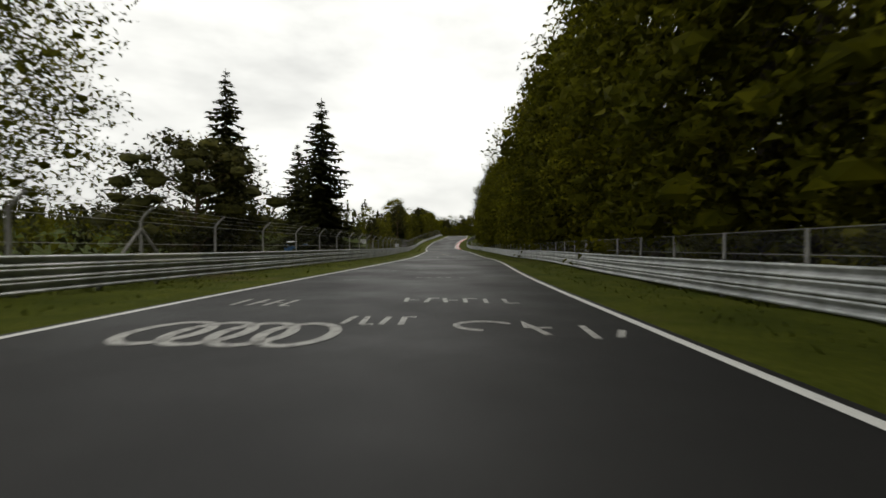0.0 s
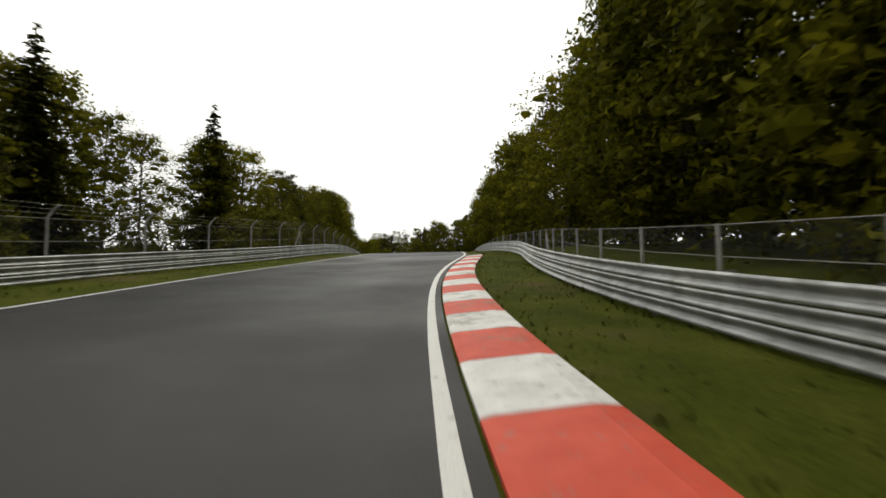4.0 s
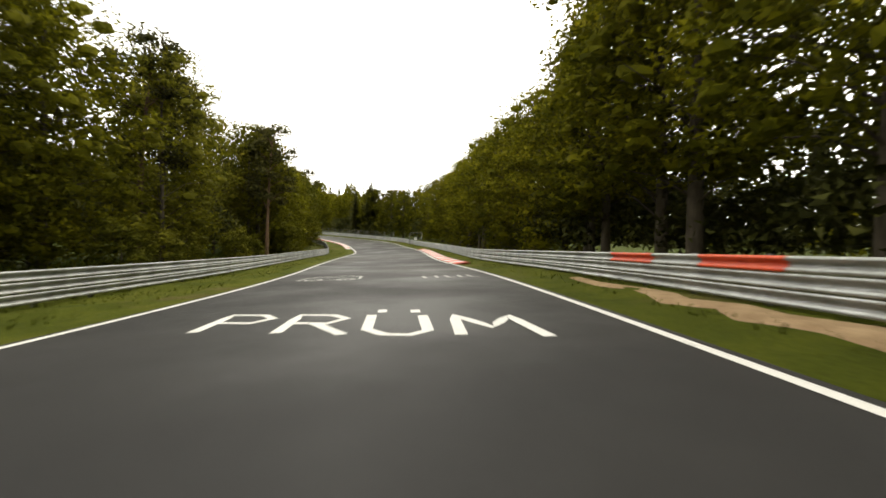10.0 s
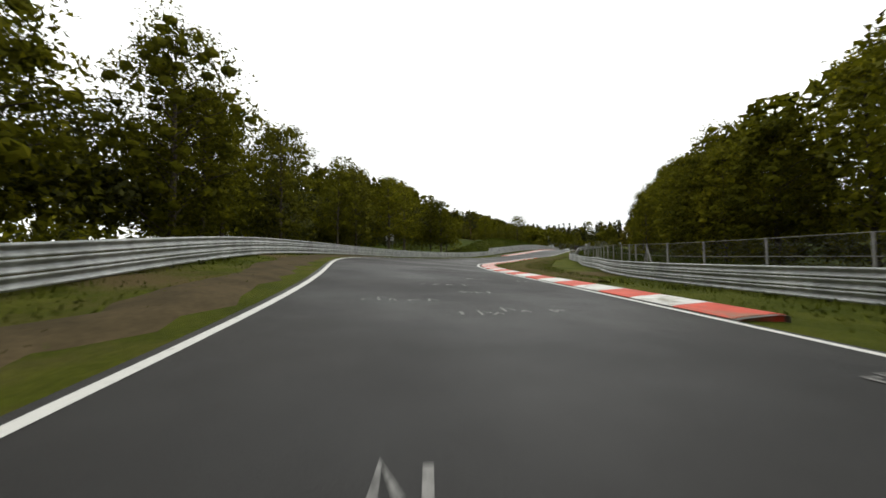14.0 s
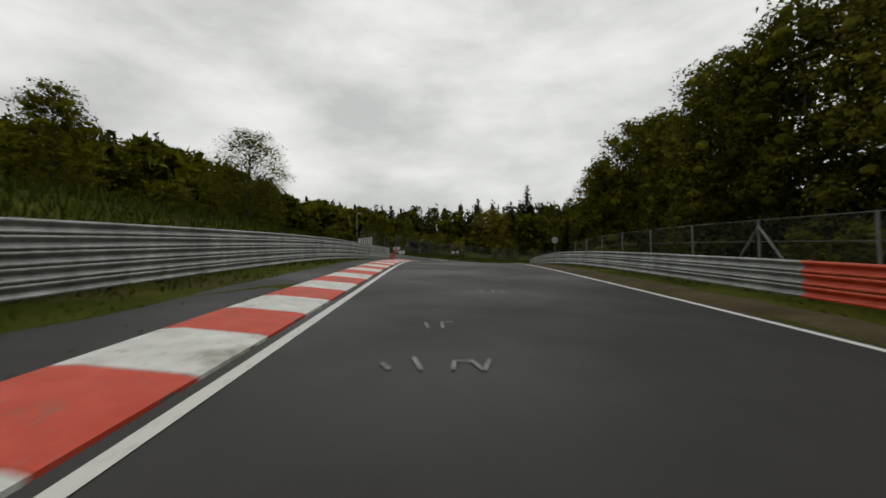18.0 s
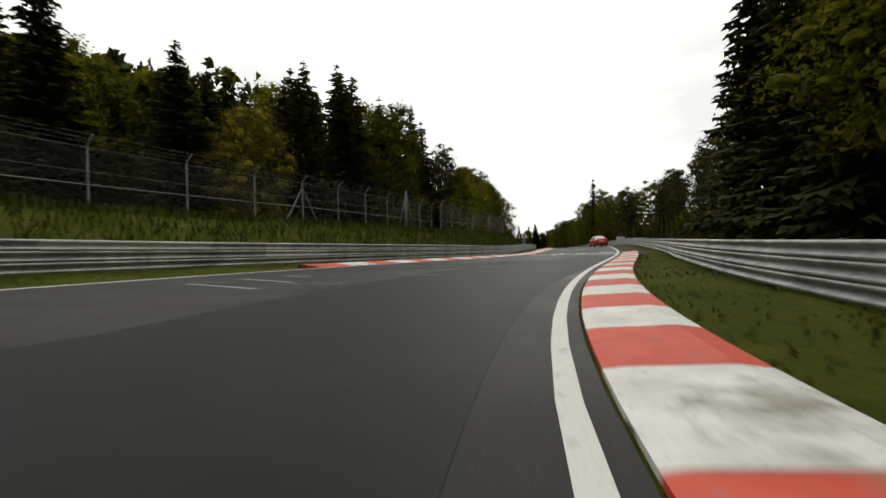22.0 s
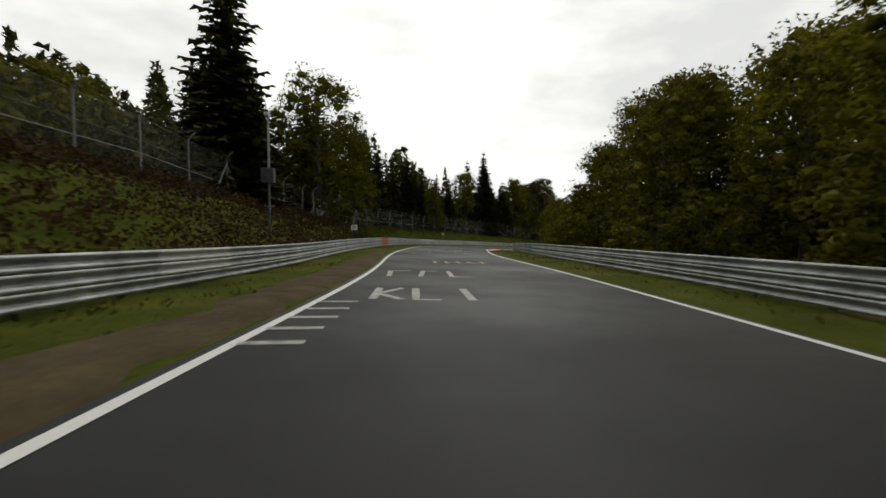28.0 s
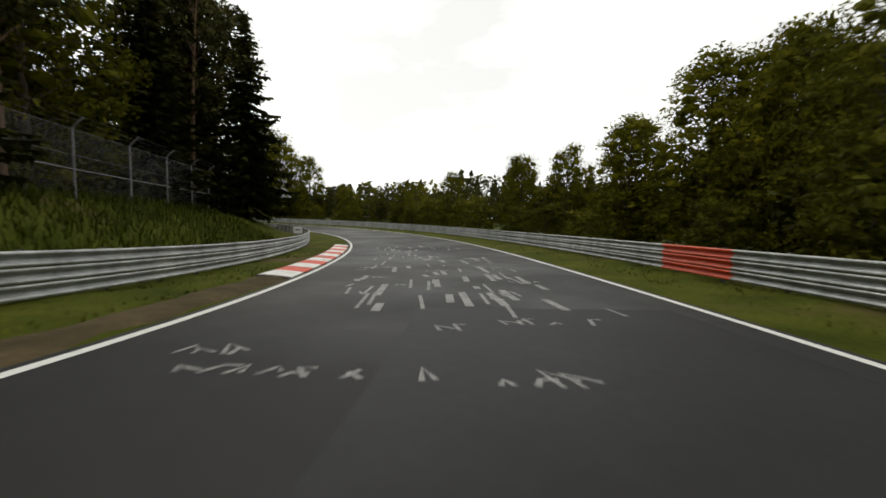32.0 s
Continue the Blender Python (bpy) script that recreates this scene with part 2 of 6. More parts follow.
def steel_material():
    k = Mat("galvanised_steel", 0.42, 0.55, 0.5)
    base = k.ramp(k.noise(0.7, 5, 0.6), (0.3, (0.27, 0.28, 0.28)), (0.55, (0.42, 0.43, 0.43)), (0.75, (0.55, 0.55, 0.54)))
    dirt = k.ramp(k.noise(3.2, 6, 0.7, stretch=(1, 1, 0.4)), (0.3, (0.52, 0.53, 0.48)), (0.62, (1.0, 1.0, 1.0)))
    k.colour(k.mix(1.0, base, dirt, "MULTIPLY"))
    k.rough(k.ramp(k.noise(1.5, 4), (0.3, (0.34,) * 3), (0.7, (0.6,) * 3)))
    k.bump(k.noise(9, 4), 0.12, 0.02)
    return k.m


def paint_on_road(name, col, cover=0.5):
    """Road paint that has worn away in places and shows the asphalt."""
    k = Mat(name, 0.6, 0.0, 0.4)
    gone = k.ramp(k.noise(7, 6, 0.7), (cover - 0.16, (0.07, 0.068, 0.065)), (cover + 0.06, col))
    fine = k.ramp(k.noise(70, 2), (0.3, (0.75,) * 3), (0.7, (1.0,) * 3))
    k.colour(k.mix(1.0, gone, fine, "MULTIPLY")).bump(k.noise(90, 2), 0.3, 0.004)
    return k.m


def mesh_wire_material():
    """Chain-link: thin crossed wires with open squares between."""
    k = Mat("chain_link", 0.5, 0.6, 0.5)
    k.colour((0.11, 0.112, 0.108))
    uv = k.t.nodes.new("ShaderNodeUVMap").outputs[0]
    sep = k.node("ShaderNodeSeparateXYZ")
    k.link(uv, sep.inputs[0])

    def math_node(op, a, b=None):
        n = k.t.nodes.new("ShaderNodeMath")
        n.operation = op
        for i, v in enumerate((a, b)):
            if v is None:
                continue
            if isinstance(v, (int, float)):
                n.inputs[i].default_value = v
            else:
                k.link(v, n.inputs[i])
        return n.outputs[0]

    wires = []
    for sign in (1, -1):
        d = math_node("ADD", sep.outputs[0], math_node("MULTIPLY", sep.outputs[1], sign))
        fr = math_node("FRACT", math_node("MULTIPLY", d, 11.0))
        wires.append(math_node("LESS_THAN", fr, 0.055))
    on = math_node("MAXIMUM", *wires)
    clear = k.node("ShaderNodeBsdfTransparent")
    mixed = k.node("ShaderNodeMixShader")
    k.link(on, mixed.inputs[0])
    k.link(clear.outputs[0], mixed.inputs[1])
    k.link(k.b.outputs[0], mixed.inputs[2])
    k.link(mixed.outputs[0], k.t.nodes["Material Output"].inputs["Surface"])
    return k.m


ASPHALT = asphalt_material()
GRASS = grass_material("verge_grass", (0.042, 0.054, 0.006), (0.07, 0.082, 0.009), (0.104, 0.11, 0.016))
MEADOW = grass_material("bank_grass", (0.03, 0.042, 0.007), (0.045, 0.06, 0.01), (0.065, 0.08, 0.015), (0.05, 0.042, 0.02))
BLADE = leaf_material("grass_blade", (0.05, 0.066, 0.008), (0.074, 0.09, 0.011), (0.105, 0.115, 0.017), 0.35)
BANK_BLADE = leaf_material("bank_blade", (0.036, 0.05, 0.004), (0.05, 0.066, 0.006), (0.066, 0.08, 0.009), 0.3)
SAND = worn("gravel_sand", (0.24, 0.16, 0.09), (0.34, 0.24, 0.14), 3.0, 0.95, 0, 0.6, 0.1)
WHITE_LINE = paint_on_road("white_line_paint", (0.72, 0.71, 0.67), 0.36)
OLD_WHITE = paint_on_road("old_white_paint", (0.42, 0.41, 0.38), 0.47)
FAINT_WHITE = paint_on_road("faint_white_paint", (0.26, 0.255, 0.24), 0.5)
OLD_YELLOW = paint_on_road("old_yellow_paint", (0.34, 0.28, 0.12), 0.48)
OLD_RED = paint_on_road("old_red_paint", (0.36, 0.09, 0.05), 0.48)
OLD_BLUE = paint_on_road("old_blue_paint", (0.12, 0.24, 0.36), 0.42)


def kerb_material(name, a, b):
    """Painted concrete with tyre dirt, chipped patches and moss in places."""
    k = Mat(name, 0.62, 0.0, 0.35)
    coat = k.ramp(k.noise(3, 5), (0.35, a), (0.7, b))
    dirt = k.ramp(k.noise(0.9, 7, 0.72), (0.54, (0.0,) * 3), (0.66, (0.75,) * 3))
    chips = k.ramp(k.noise(11, 5, 0.7), (0.6, (0.0,) * 3), (0.66, (0.7,) * 3))
    col = k.mix(dirt, coat, (0.16, 0.14, 0.085))
    k.colour(k.mix(chips, col, (0.2, 0.19, 0.17))).bump(k.noise(40, 3), 0.25, 0.006)
    return k.m


KERB_RED = kerb_material("kerb_red", (0.5, 0.05, 0.022), (0.62, 0.085, 0.045))
KERB_WHITE = kerb_material("kerb_white", (0.56, 0.55, 0.52), (0.74, 0.73, 0.7))
KERB_BASE = worn("kerb_concrete", (0.12, 0.115, 0.1), (0.2, 0.19, 0.17), 3.0, 0.9)
STEEL = steel_material()
POST = worn("post_steel", (0.13, 0.13, 0.12), (0.23, 0.23, 0.215), 5.0, 0.65, 0.3)
RAIL_PIPE = worn("pale_pipe", (0.22, 0.215, 0.2), (0.34, 0.33, 0.31), 6.0, 0.5, 0.2)
CONCRETE = worn("fence_post_concrete", (0.2, 0.19, 0.17), (0.33, 0.32, 0.29), 4.0, 0.85)
ORANGE = worn("orange_foil", (0.62, 0.06, 0.02), (0.75, 0.11, 0.04), 4.0, 0.45)
WIRE = mesh_wire_material()
SIGN_WHITE = worn("sign_white", (0.6, 0.6, 0.58), (0.75, 0.75, 0.73), 4.0, 0.4)
DARK = worn("dark_board", (0.02, 0.02, 0.022), (0.05, 0.05, 0.05), 4.0, 0.6)
BARK = bark_material("bark_dark", (0.035, 0.028, 0.02), (0.085, 0.07, 0.05))
PINE_BARK = bark_material("bark_pine", (0.06, 0.04, 0.025), (0.15, 0.09, 0.05))
PALE_BARK = bark_material("bark_pale", (0.1, 0.095, 0.08), (0.28, 0.27, 0.24))
BEECH = leaf_material("beech_leaf", (0.086, 0.087, 0.006), (0.138, 0.137, 0.009), (0.196, 0.188, 0.013), 0.42)
BIRCH = leaf_material("light_leaf", (0.095, 0.098, 0.01), (0.142, 0.14, 0.015), (0.19, 0.182, 0.024), 0.42)
SPRUCE = leaf_material("spruce_needle", (0.046, 0.05, 0.015), (0.066, 0.07, 0.02), (0.088, 0.09, 0.026), 0.3)
PINE = leaf_material("pine_needle", (0.044, 0.045, 0.014), (0.066, 0.065, 0.018), (0.086, 0.083, 0.024), 0.22)
SCRUB = leaf_material("scrub_leaf", (0.026, 0.014, 0.006), (0.04, 0.024, 0.009), (0.05, 0.034, 0.011), 0.2)
GOLDEN = leaf_material("golden_leaf", (0.19, 0.155, 0.018), (0.21, 0.17, 0.02), (0.23, 0.185, 0.022), 0.35)
BLOSSOM = leaf_material("blossom_leaf", (0.3, 0.29, 0.2), (0.4, 0.38, 0.27), (0.5, 0.47, 0.35), 0.3)


# ---- the line of the road ----
def spline(rows, step=1.0):
    """Points about every step metres along a smooth line through the rows."""
    a = np.array(rows, float)
    out = []
    for i in range(len(a) - 1):
        p0, p1, p2, p3 = a[max(i - 1, 0)], a[i], a[i + 1], a[min(i + 2, len(a) - 1)]
        n = max(2, int(round(np.linalg.norm(p2[:2] - p1[:2]) / step)))
        for k in range(n):
            u = k / n
            out.append(0.5 * (2 * p1 + (p2 - p0) * u + (2 * p0 - 5 * p1 + 4 * p2 - p3) * u**2 + (3 * p1 - p0 - 3 * p2 + p3) * u**3))
    out.append(a[-1])
    return np.array(out)


def even(a, sigma):
    k = np.exp(-0.5 * (np.arange(-20, 21) / sigma) ** 2)
    k /= k.sum()
    return np.stack([np.convolve(np.pad(c, 20, mode="edge"), k, "valid") for c in a.T], 1)


START = 68.0
LINE = spline(ROAD)
LINE = np.column_stack([even(LINE[:, :3], 5.0), even(LINE[:, 3:], 8.0)])
LINE_S = np.r_[0, np.cumsum(np.linalg.norm(np.diff(LINE[:, :2], axis=0), axis=1))] - START
LINE_T = np.gradient(LINE[:, :2], axis=0)
LINE_T /= np.linalg.norm(LINE_T, axis=1)[:, None]
END = LINE_S[-1]


def half(s):
    return np.interp(s, LINE_S, LINE[:, 3])


def on_road(s, d, up=0.0):
    """A place s metres along, d metres to the right of the middle, up metres above the road's plane."""
    x, y, z, bank = (np.interp(s, LINE_S, LINE[:, i]) for i in (0, 1, 2, 4))
    tx, ty = np.interp(s, LINE_S, LINE_T[:, 0]), np.interp(s, LINE_S, LINE_T[:, 1])
    n = np.hypot(tx, ty)
    lean = np.tan(np.radians(bank)) * np.clip(d, -9, 9)
    return np.stack([x + d * ty / n, y - d * tx / n, z + lean + up], -1)


def heading(s):
    return math.atan2(-np.interp(s, LINE_S, LINE_T[:, 0]), np.interp(s, LINE_S, LINE_T[:, 1]))


# distance of the guard rails from the road's edge, by metres along
RAIL_L = [(-70, 3.3), (200, 3.4), (300, 3.4), (400, 3.8), (440, 4.6), (470, 3.9), (490, 2.6), (520, 2.6), (550, 5.0), (600, 4.6), (640, 2.6), (700, 2.8), (760, 3.8), (860, 3.5), (915, 2.4), (972, 3.0), (1200, 3.0)]
RAIL_R = [(-70, 3.0), (120, 3.8), (190, 3.2), (225, 3.6), (245, 5.0), (275, 4.6), (310, 2.6), (345, 2.6), (380, 3.0), (410, 2.6), (440, 1.8), (460, 4.0), (490, 8.5), (515, 8.5), (540, 4.0), (556, 2.4), (600, 3.0), (630, 4.1), (680, 3.6), (700, 2.6), (740, 2.5), (770, 2.0), (860, 2.0), (890, 3.2), (972, 3.0), (1200, 3.0)]


def table(rows, s):
    return np.interp(s, [r[0] for r in rows], [r[1] for r in rows])


def rail_at(side, s):
    return side * (half(s) + table(RAIL_R if side > 0 else RAIL_L, s))


# how the ground rises beyond the rails: near (over 7 m) and far (over 60 m)
NEAR_L = [(-70, -0.6), (120, -0.5), (180, 0.4), (500, 0.3), (540, 1.0), (562, 3.0), (600, 2.4), (625, 1.4), (650, 2.0), (700, 2.3), (780, 3.0), (850, 3.4), (880, 3.6), (905, 2.2), (960, 2.6), (1200, 2.0)]
NEAR_R = [(-70, 0.8), (160, 0.6), (220, 0.0), (320, -0.6), (420, 0.0), (520, 0.8), (600, 0.3), (700, -0.2), (960, -0.4), (1200, 0.0)]
FAR_L = [(-70, -4), (120, -3), (250, 2), (500, 0), (560, 5), (600, 7), (690, 8), (760, 9), (900, 10), (1200, 8)]
FAR_R = [(-70, 5), (160, 3), (320, -2), (560, 0), (700, -2), (1200, -1)]


def ease(u):
    u = np.clip(u, 0, 1)
    return u * u * (3 - 2 * u)


def nearest(xy):
    """Metres along and to the right of the road for places in the plan."""
    s, d = np.empty(len(xy)), np.empty(len(xy))
    line, way = LINE[::3, :2], LINE_T[::3]
    for a in range(0, len(xy), 4000):
        off = xy[a : a + 4000, None, :] - line[None]
        k = (off**2).sum(-1).argmin(1)
        o = off[np.arange(len(k)), k]
        s[a : a + 4000] = LINE_S[::3][k] + (o * way[k]).sum(-1)
        d[a : a + 4000] = np.sign(o[:, 0] * way[k, 1] - o[:, 1] * way[k, 0]) * np.hypot(o[:, 0], o[:, 1])
    return s, d


def ground_height(s, d):
    """Height of the ground at d metres to the right of the road's middle."""
    s = np.clip(s, LINE_S[0], END)
    z, bank = np.interp(s, LINE_S, LINE[:, 2]), np.interp(s, LINE_S, LINE[:, 4])
    lean = np.tan(np.radians(bank)) * np.clip(d, -9, 9)
    over_l, over_r = -d + rail_at(-1, s), d - rail_at(1, s)
    rise = table(NEAR_L, s) * ease(over_l / 7) + table(FAR_L, s) * ease((over_l - 6) / 60)
    rise += table(NEAR_R, s) * ease(over_r / 7) + table(FAR_R, s) * ease((over_r - 6) / 60)
    return z + lean + rise


# ---- mesh helpers ----
def mesh_from(name, verts, faces, *mats):
    me = bpy.data.meshes.new(name)
    me.from_pydata([tuple(v) for v in verts], [], [tuple(f) for f in faces])
    for m in mats:
        me.materials.append(m)
    me.update()
    return me


def quads_mesh(name, corners, mat, upright=False):
    """A mesh of loose quads; corners: n x 4 x 3."""
    n = len(corners)
    me = bpy.data.meshes.new(name)
    me.vertices.add(4 * n)
    me.vertices.foreach_set("co", np.ascontiguousarray(corners, dtype=np.float32).ravel())
    me.loops.add(4 * n)
    me.loops.foreach_set("vertex_index", np.arange(4 * n, dtype=np.int32))
    me.polygons.add(n)
    me.polygons.foreach_set("loop_start", np.arange(0, 4 * n, 4, dtype=np.int32))
    me.polygons.foreach_set("loop_total", np.full(n, 4, dtype=np.int32))
    me.materials.append(mat)
    me.update(calc_edges=True)
    if upright:
        sheen = me.attributes.new("custom_normal", "FLOAT_VECTOR", "POINT")
        sheen.data.foreach_set("vector", np.tile(np.array([0, 0, 1], np.float32), len(me.vertices)))
        me.update()
    return me


def child(name, me, parent, label=""):
    ob = new(name, me)
    ob.parent = parent
    if label:
        ob["label"] = label
    return ob


def part(name, bm, material, parent, label=""):
    me = bpy.data.meshes.new(name)
    bm.to_mesh(me)
    bm.free()
    me.materials.append(material)
    return child(name, me, parent, label)


def smooth(me):
    me.polygons.foreach_set("use_smooth", [True] * len(me.polygons))
    return me


def box(bm, cx, cy, cz, sx, sy, sz, bevel=0.0):
    made = bmesh.ops.create_cube(bm, size=1.0, matrix=Matrix.Translation((cx, cy, cz)) @ Matrix.Diagonal((sx, sy, sz, 1)))
    if bevel:
        edges = {e for v in made["verts"] for e in v.link_edges}
        bmesh.ops.bevel(bm, geom=list(edges), offset=bevel, segments=2, affect="EDGES", profile=0.5)
    return bm


def boxed(*args, **kw):
    return box(bmesh.new(), *args, **kw)


def sweep(profile, s0, s1, step, side_at, close=False):
    """Verts and faces of a profile of (out, up) carried along the road at the offset side_at(s)."""
    n = max(2, int(math.ceil((s1 - s0) / step)) + 1)
    ss = np.linspace(s0, s1, n)
    base = side_at(ss)
    rings = [on_road(ss, base + o, u) for o, u in profile]
    m = len(profile)
    verts = np.stack(rings, 1).reshape(-1, 3)
    faces = []
    for i in range(n - 1):
        for j in range(m if close else m - 1):
            a, b = i * m + j, i * m + (j + 1) % m
            faces.append((a, b, b + m, a + m))
    return verts, faces


def tube(points, radii, sides=6):
    """Verts and faces of a tube through points."""
    verts, faces = [], []
    pts = np.array(points, float)
    for i, (p, r) in enumerate(zip(pts, radii)):
        way = pts[min(i + 1, len(pts) - 1)] - pts[max(i - 1, 0)]
        way /= np.linalg.norm(way) + 1e-9
        a = np.cross(way, (0.3, 0.9, 0.1) if abs(way[2]) > 0.5 else (0, 0, 1))
        a /= np.linalg.norm(a)
        b = np.cross(way, a)
        for k in range(sides):
            q = 2 * math.pi * k / sides
            verts.append(p + r * (math.cos(q) * a + math.sin(q) * b))
    for i in range(len(pts) - 1):
        for k in range(sides):
            a, b = i * sides + k, i * sides + (k + 1) % sides
            faces.append((a, b, b + sides, a + sides))
    return verts, faces


def joined(pieces):
    verts, faces = [], []
    for v, f in pieces:
        n = len(verts)
        verts += [tuple(p) for p in v]
        faces += [tuple(i + n for i in q) for q in f]
    return verts, faces


# ---- ground, road, verges ----
def spread(lo, hi, step, reach):
    mid = np.arange(lo, hi + step, step)
    out, far = [], step
    edge = 0.0
    while edge < reach:
        far *= 1.25
        edge += far
        out.append(edge)
    return np.r_[[lo - e for e in out[::-1]], mid, [mid[-1] + e for e in out]]


def build_ground():
    lo, hi = LINE[:, :2].min(0) - 110, LINE[:, :2].max(0) + 110
    xs, ys = spread(lo[0], hi[0], 4.0, 3000), spread(lo[1], hi[1], 4.0, 3000)
    gx, gy = np.meshgrid(xs, ys, indexing="ij")
    xy = np.column_stack([gx.ravel(), gy.ravel()])
    s, d = nearest(xy)
    z = ground_height(s, d)
    sunk = 0.9 * (1 - ease((np.abs(d) - 15) / 4))
    roll = 1.2 * np.sin(xy[:, 0] / 47 + 1) * np.sin(xy[:, 1] / 39) * ease((np.abs(d) - 40) / 60)
    z = z - sunk + roll
    nx, ny = len(xs), len(ys)
    i, j = np.meshgrid(np.arange(nx - 1), np.arange(ny - 1), indexing="ij")
    a = (i * ny + j).ravel()
    faces = np.column_stack([a, a + ny, a + ny + 1, a + 1])
    me = mesh_from("ground", np.column_stack([xy, z]), faces.tolist(), MEADOW)
    smooth(me)
    tagged(new("ground", me), "rough meadow and forest floor beside the race track", "ground", kind="structure")


def build_road():
    lanes = np.linspace(-1, 1, 9)
    ss = np.arange(-66.0, END - 1, 1.5)
    rows = np.stack([on_road(ss, k * (half(ss) + 0.12), 0.0) for k in lanes], 1)
    n, m = rows.shape[:2]
    faces = [(i * m + j, i * m + j + 1, (i + 1) * m + j + 1, (i + 1) * m + j) for i in range(n - 1) for j in range(m - 1)]
    me = smooth(mesh_from("road", rows.reshape(-1, 3), faces, ASPHALT))
    tagged(new("road", me), "dark grey damp asphalt race track with patches", "road", kind="structure")
    for side, name in ((-1, "edge_line_left"), (1, "edge_line_right")):
        v, f = sweep([(-0.07 * side, 0.006), (0.07 * side, 0.006)], -66, END - 2, 1.5, lambda q: side * (half(q) - 0.08))
        tagged(new(name, mesh_from(name, v, f, WHITE_LINE)), "worn white painted line along the asphalt edge", "road line", kind="structure")


def build_verges():
    for side, name in ((-1, "verge_left"), (1, "verge_right")):
        ss = np.arange(-66.0, END - 1, 2.0)
        reach = np.array([0.0, 0.3, 1.0, 1.8, 2.6, 3.6, 5.0, 6.5, 8.0, 10.0, 12.0, 14.0])
        rows = []
        for k, r in enumerate(reach):
            d = side * (half(ss) + 0.06 + r)
            p = on_road(ss, d)
            p[:, 2] = ground_height(ss, d) - (0.03 if k < 3 else 0.0) - (0.25 if k == len(reach) - 1 else 0)
            if 2 < k < len(reach) - 1:
                p[:, 2] += 0.035 * np.sin(ss * 1.7 + k * 2.1) + 0.03 * np.sin(ss * 0.61 + k)
            rows.append(p)
        rows = np.stack(rows, 1)
        n, m = rows.shape[:2]
        faces = [(i * m + j, i * m + j + 1, (i + 1) * m + j + 1, (i + 1) * m + j) for i in range(n - 1) for j in range(m - 1)]
        if side < 0:
            faces = [f[::-1] for f in faces]
        me = smooth(mesh_from(name, rows.reshape(-1, 3), faces, GRASS))
        tagged(new(name, me), "mown grass verge with bare earthy patches", "grass verge", kind="structure")


build_ground()
build_road()
build_verges()


# ---- kerbs: rows of red and white blocks ----
def build_kerb(side, s0, s1, wide=1.0, first_red=True, block=1.5):
    kerb = tagged(new("kerb"), "red and white painted concrete kerb along the bend", "kerb", "kerbs of the track")
    count = int(round((s1 - s0) / block))
    edge = lambda q: side * (half(q) + 0.16)
    prof = [(0, -0.1), (0, 0.012), (0.1 * side, 0.035), (wide * 0.8 * side, 0.1), (wide * side, 0.085), (wide * side, -0.15)]
    v, f = sweep([(o * 0.99, u - 0.012) for o, u in prof], s0 - 0.1, s1 + 0.1, 1.5, edge)
    child("foundation", mesh_from("foundation", v, f, KERB_BASE), kerb)
    for i in range(count):
        a, b = s0 + i * block + 0.012, s0 + (i + 1) * block - 0.012
        v, f = sweep(prof, a, b, 0.8, edge)
        m = len(prof)
        f = f + [tuple(range(m)), tuple(range(len(v) - m, len(v)))[::-1]]
        child("kerb_block", mesh_from("kerb_block", v, f, KERB_RED if (i % 2 == 0) == first_red else KERB_WHITE), kerb)


for side, s0, s1, wide in ((1, 113, 164, 1.0), (-1, 199, 242, 1.0), (1, 366, 403, 1.0), (-1, 417, 459, 0.9), (1, 464, 528, 0.9),
                           (-1, 539, 613, 1.2), (1, 617, 711.5, 0.95), (-1, 690, 782, 1.0), (1, 900.5, 966, 1.0), (-1, 990, 1010, 0.9)):
    build_kerb(side, s0, s1, wide, s0 not in (417, 990))

# ---- guard rails ----
BEAM = [(-0.02, -0.15), (0.045, -0.14), (0.05, -0.075), (-0.03, -0.045), (-0.03, 0.045), (0.05, 0.075), (0.045, 0.14), (-0.02, 0.15)]


def build_rail(side, s0, s1, beams, orange=False):
    name = "guard_rail"
    label = "orange covered stretch of steel guard rail" if orange else "weathered galvanised steel guard rail with stacked beams"
    rail = tagged(new(name), label, "guard rail", "guard rails along the track")
    at = lambda q: rail_at(side, q)
    for k in range(beams):
        up = 0.2 + 0.265 * k
        prof = [(-side * o + (-side * 0.012 if orange else 0), u * 0.86 + up) for o, u in BEAM]
        v, f = sweep(prof, s0, s1 + 0.05, 1.6, at)
        child("beam", smooth(mesh_from("beam", v, f, ORANGE if orange else STEEL)), rail)
    if orange:
        return
    top = 0.2 + 0.265 * (beams - 1) + 0.14
    for s in np.arange(s0 + 1, s1, 2.0):
        p = on_road(s, at(s) + side * 0.11)
        post = child("post", RAIL_POST[beams], rail)
        post.matrix_basis = Matrix.Translation(p) @ Matrix.Rotation(heading(s), 4, "Z")


def post_mesh(top):
    bm = bmesh.new()
    box(bm, 0, 0, (top - 0.5) / 2, 0.008, 0.1, top + 0.5)
    box(bm, 0.03, 0.05, (top - 0.5) / 2, 0.06, 0.008, top + 0.5)
    box(bm, 0.03, -0.05, (top - 0.5) / 2, 0.06, 0.008, top + 0.5)
    me = bpy.data.meshes.new("post")
    bm.to_mesh(me)
    bm.free()
    me.materials.append(POST)
    return me


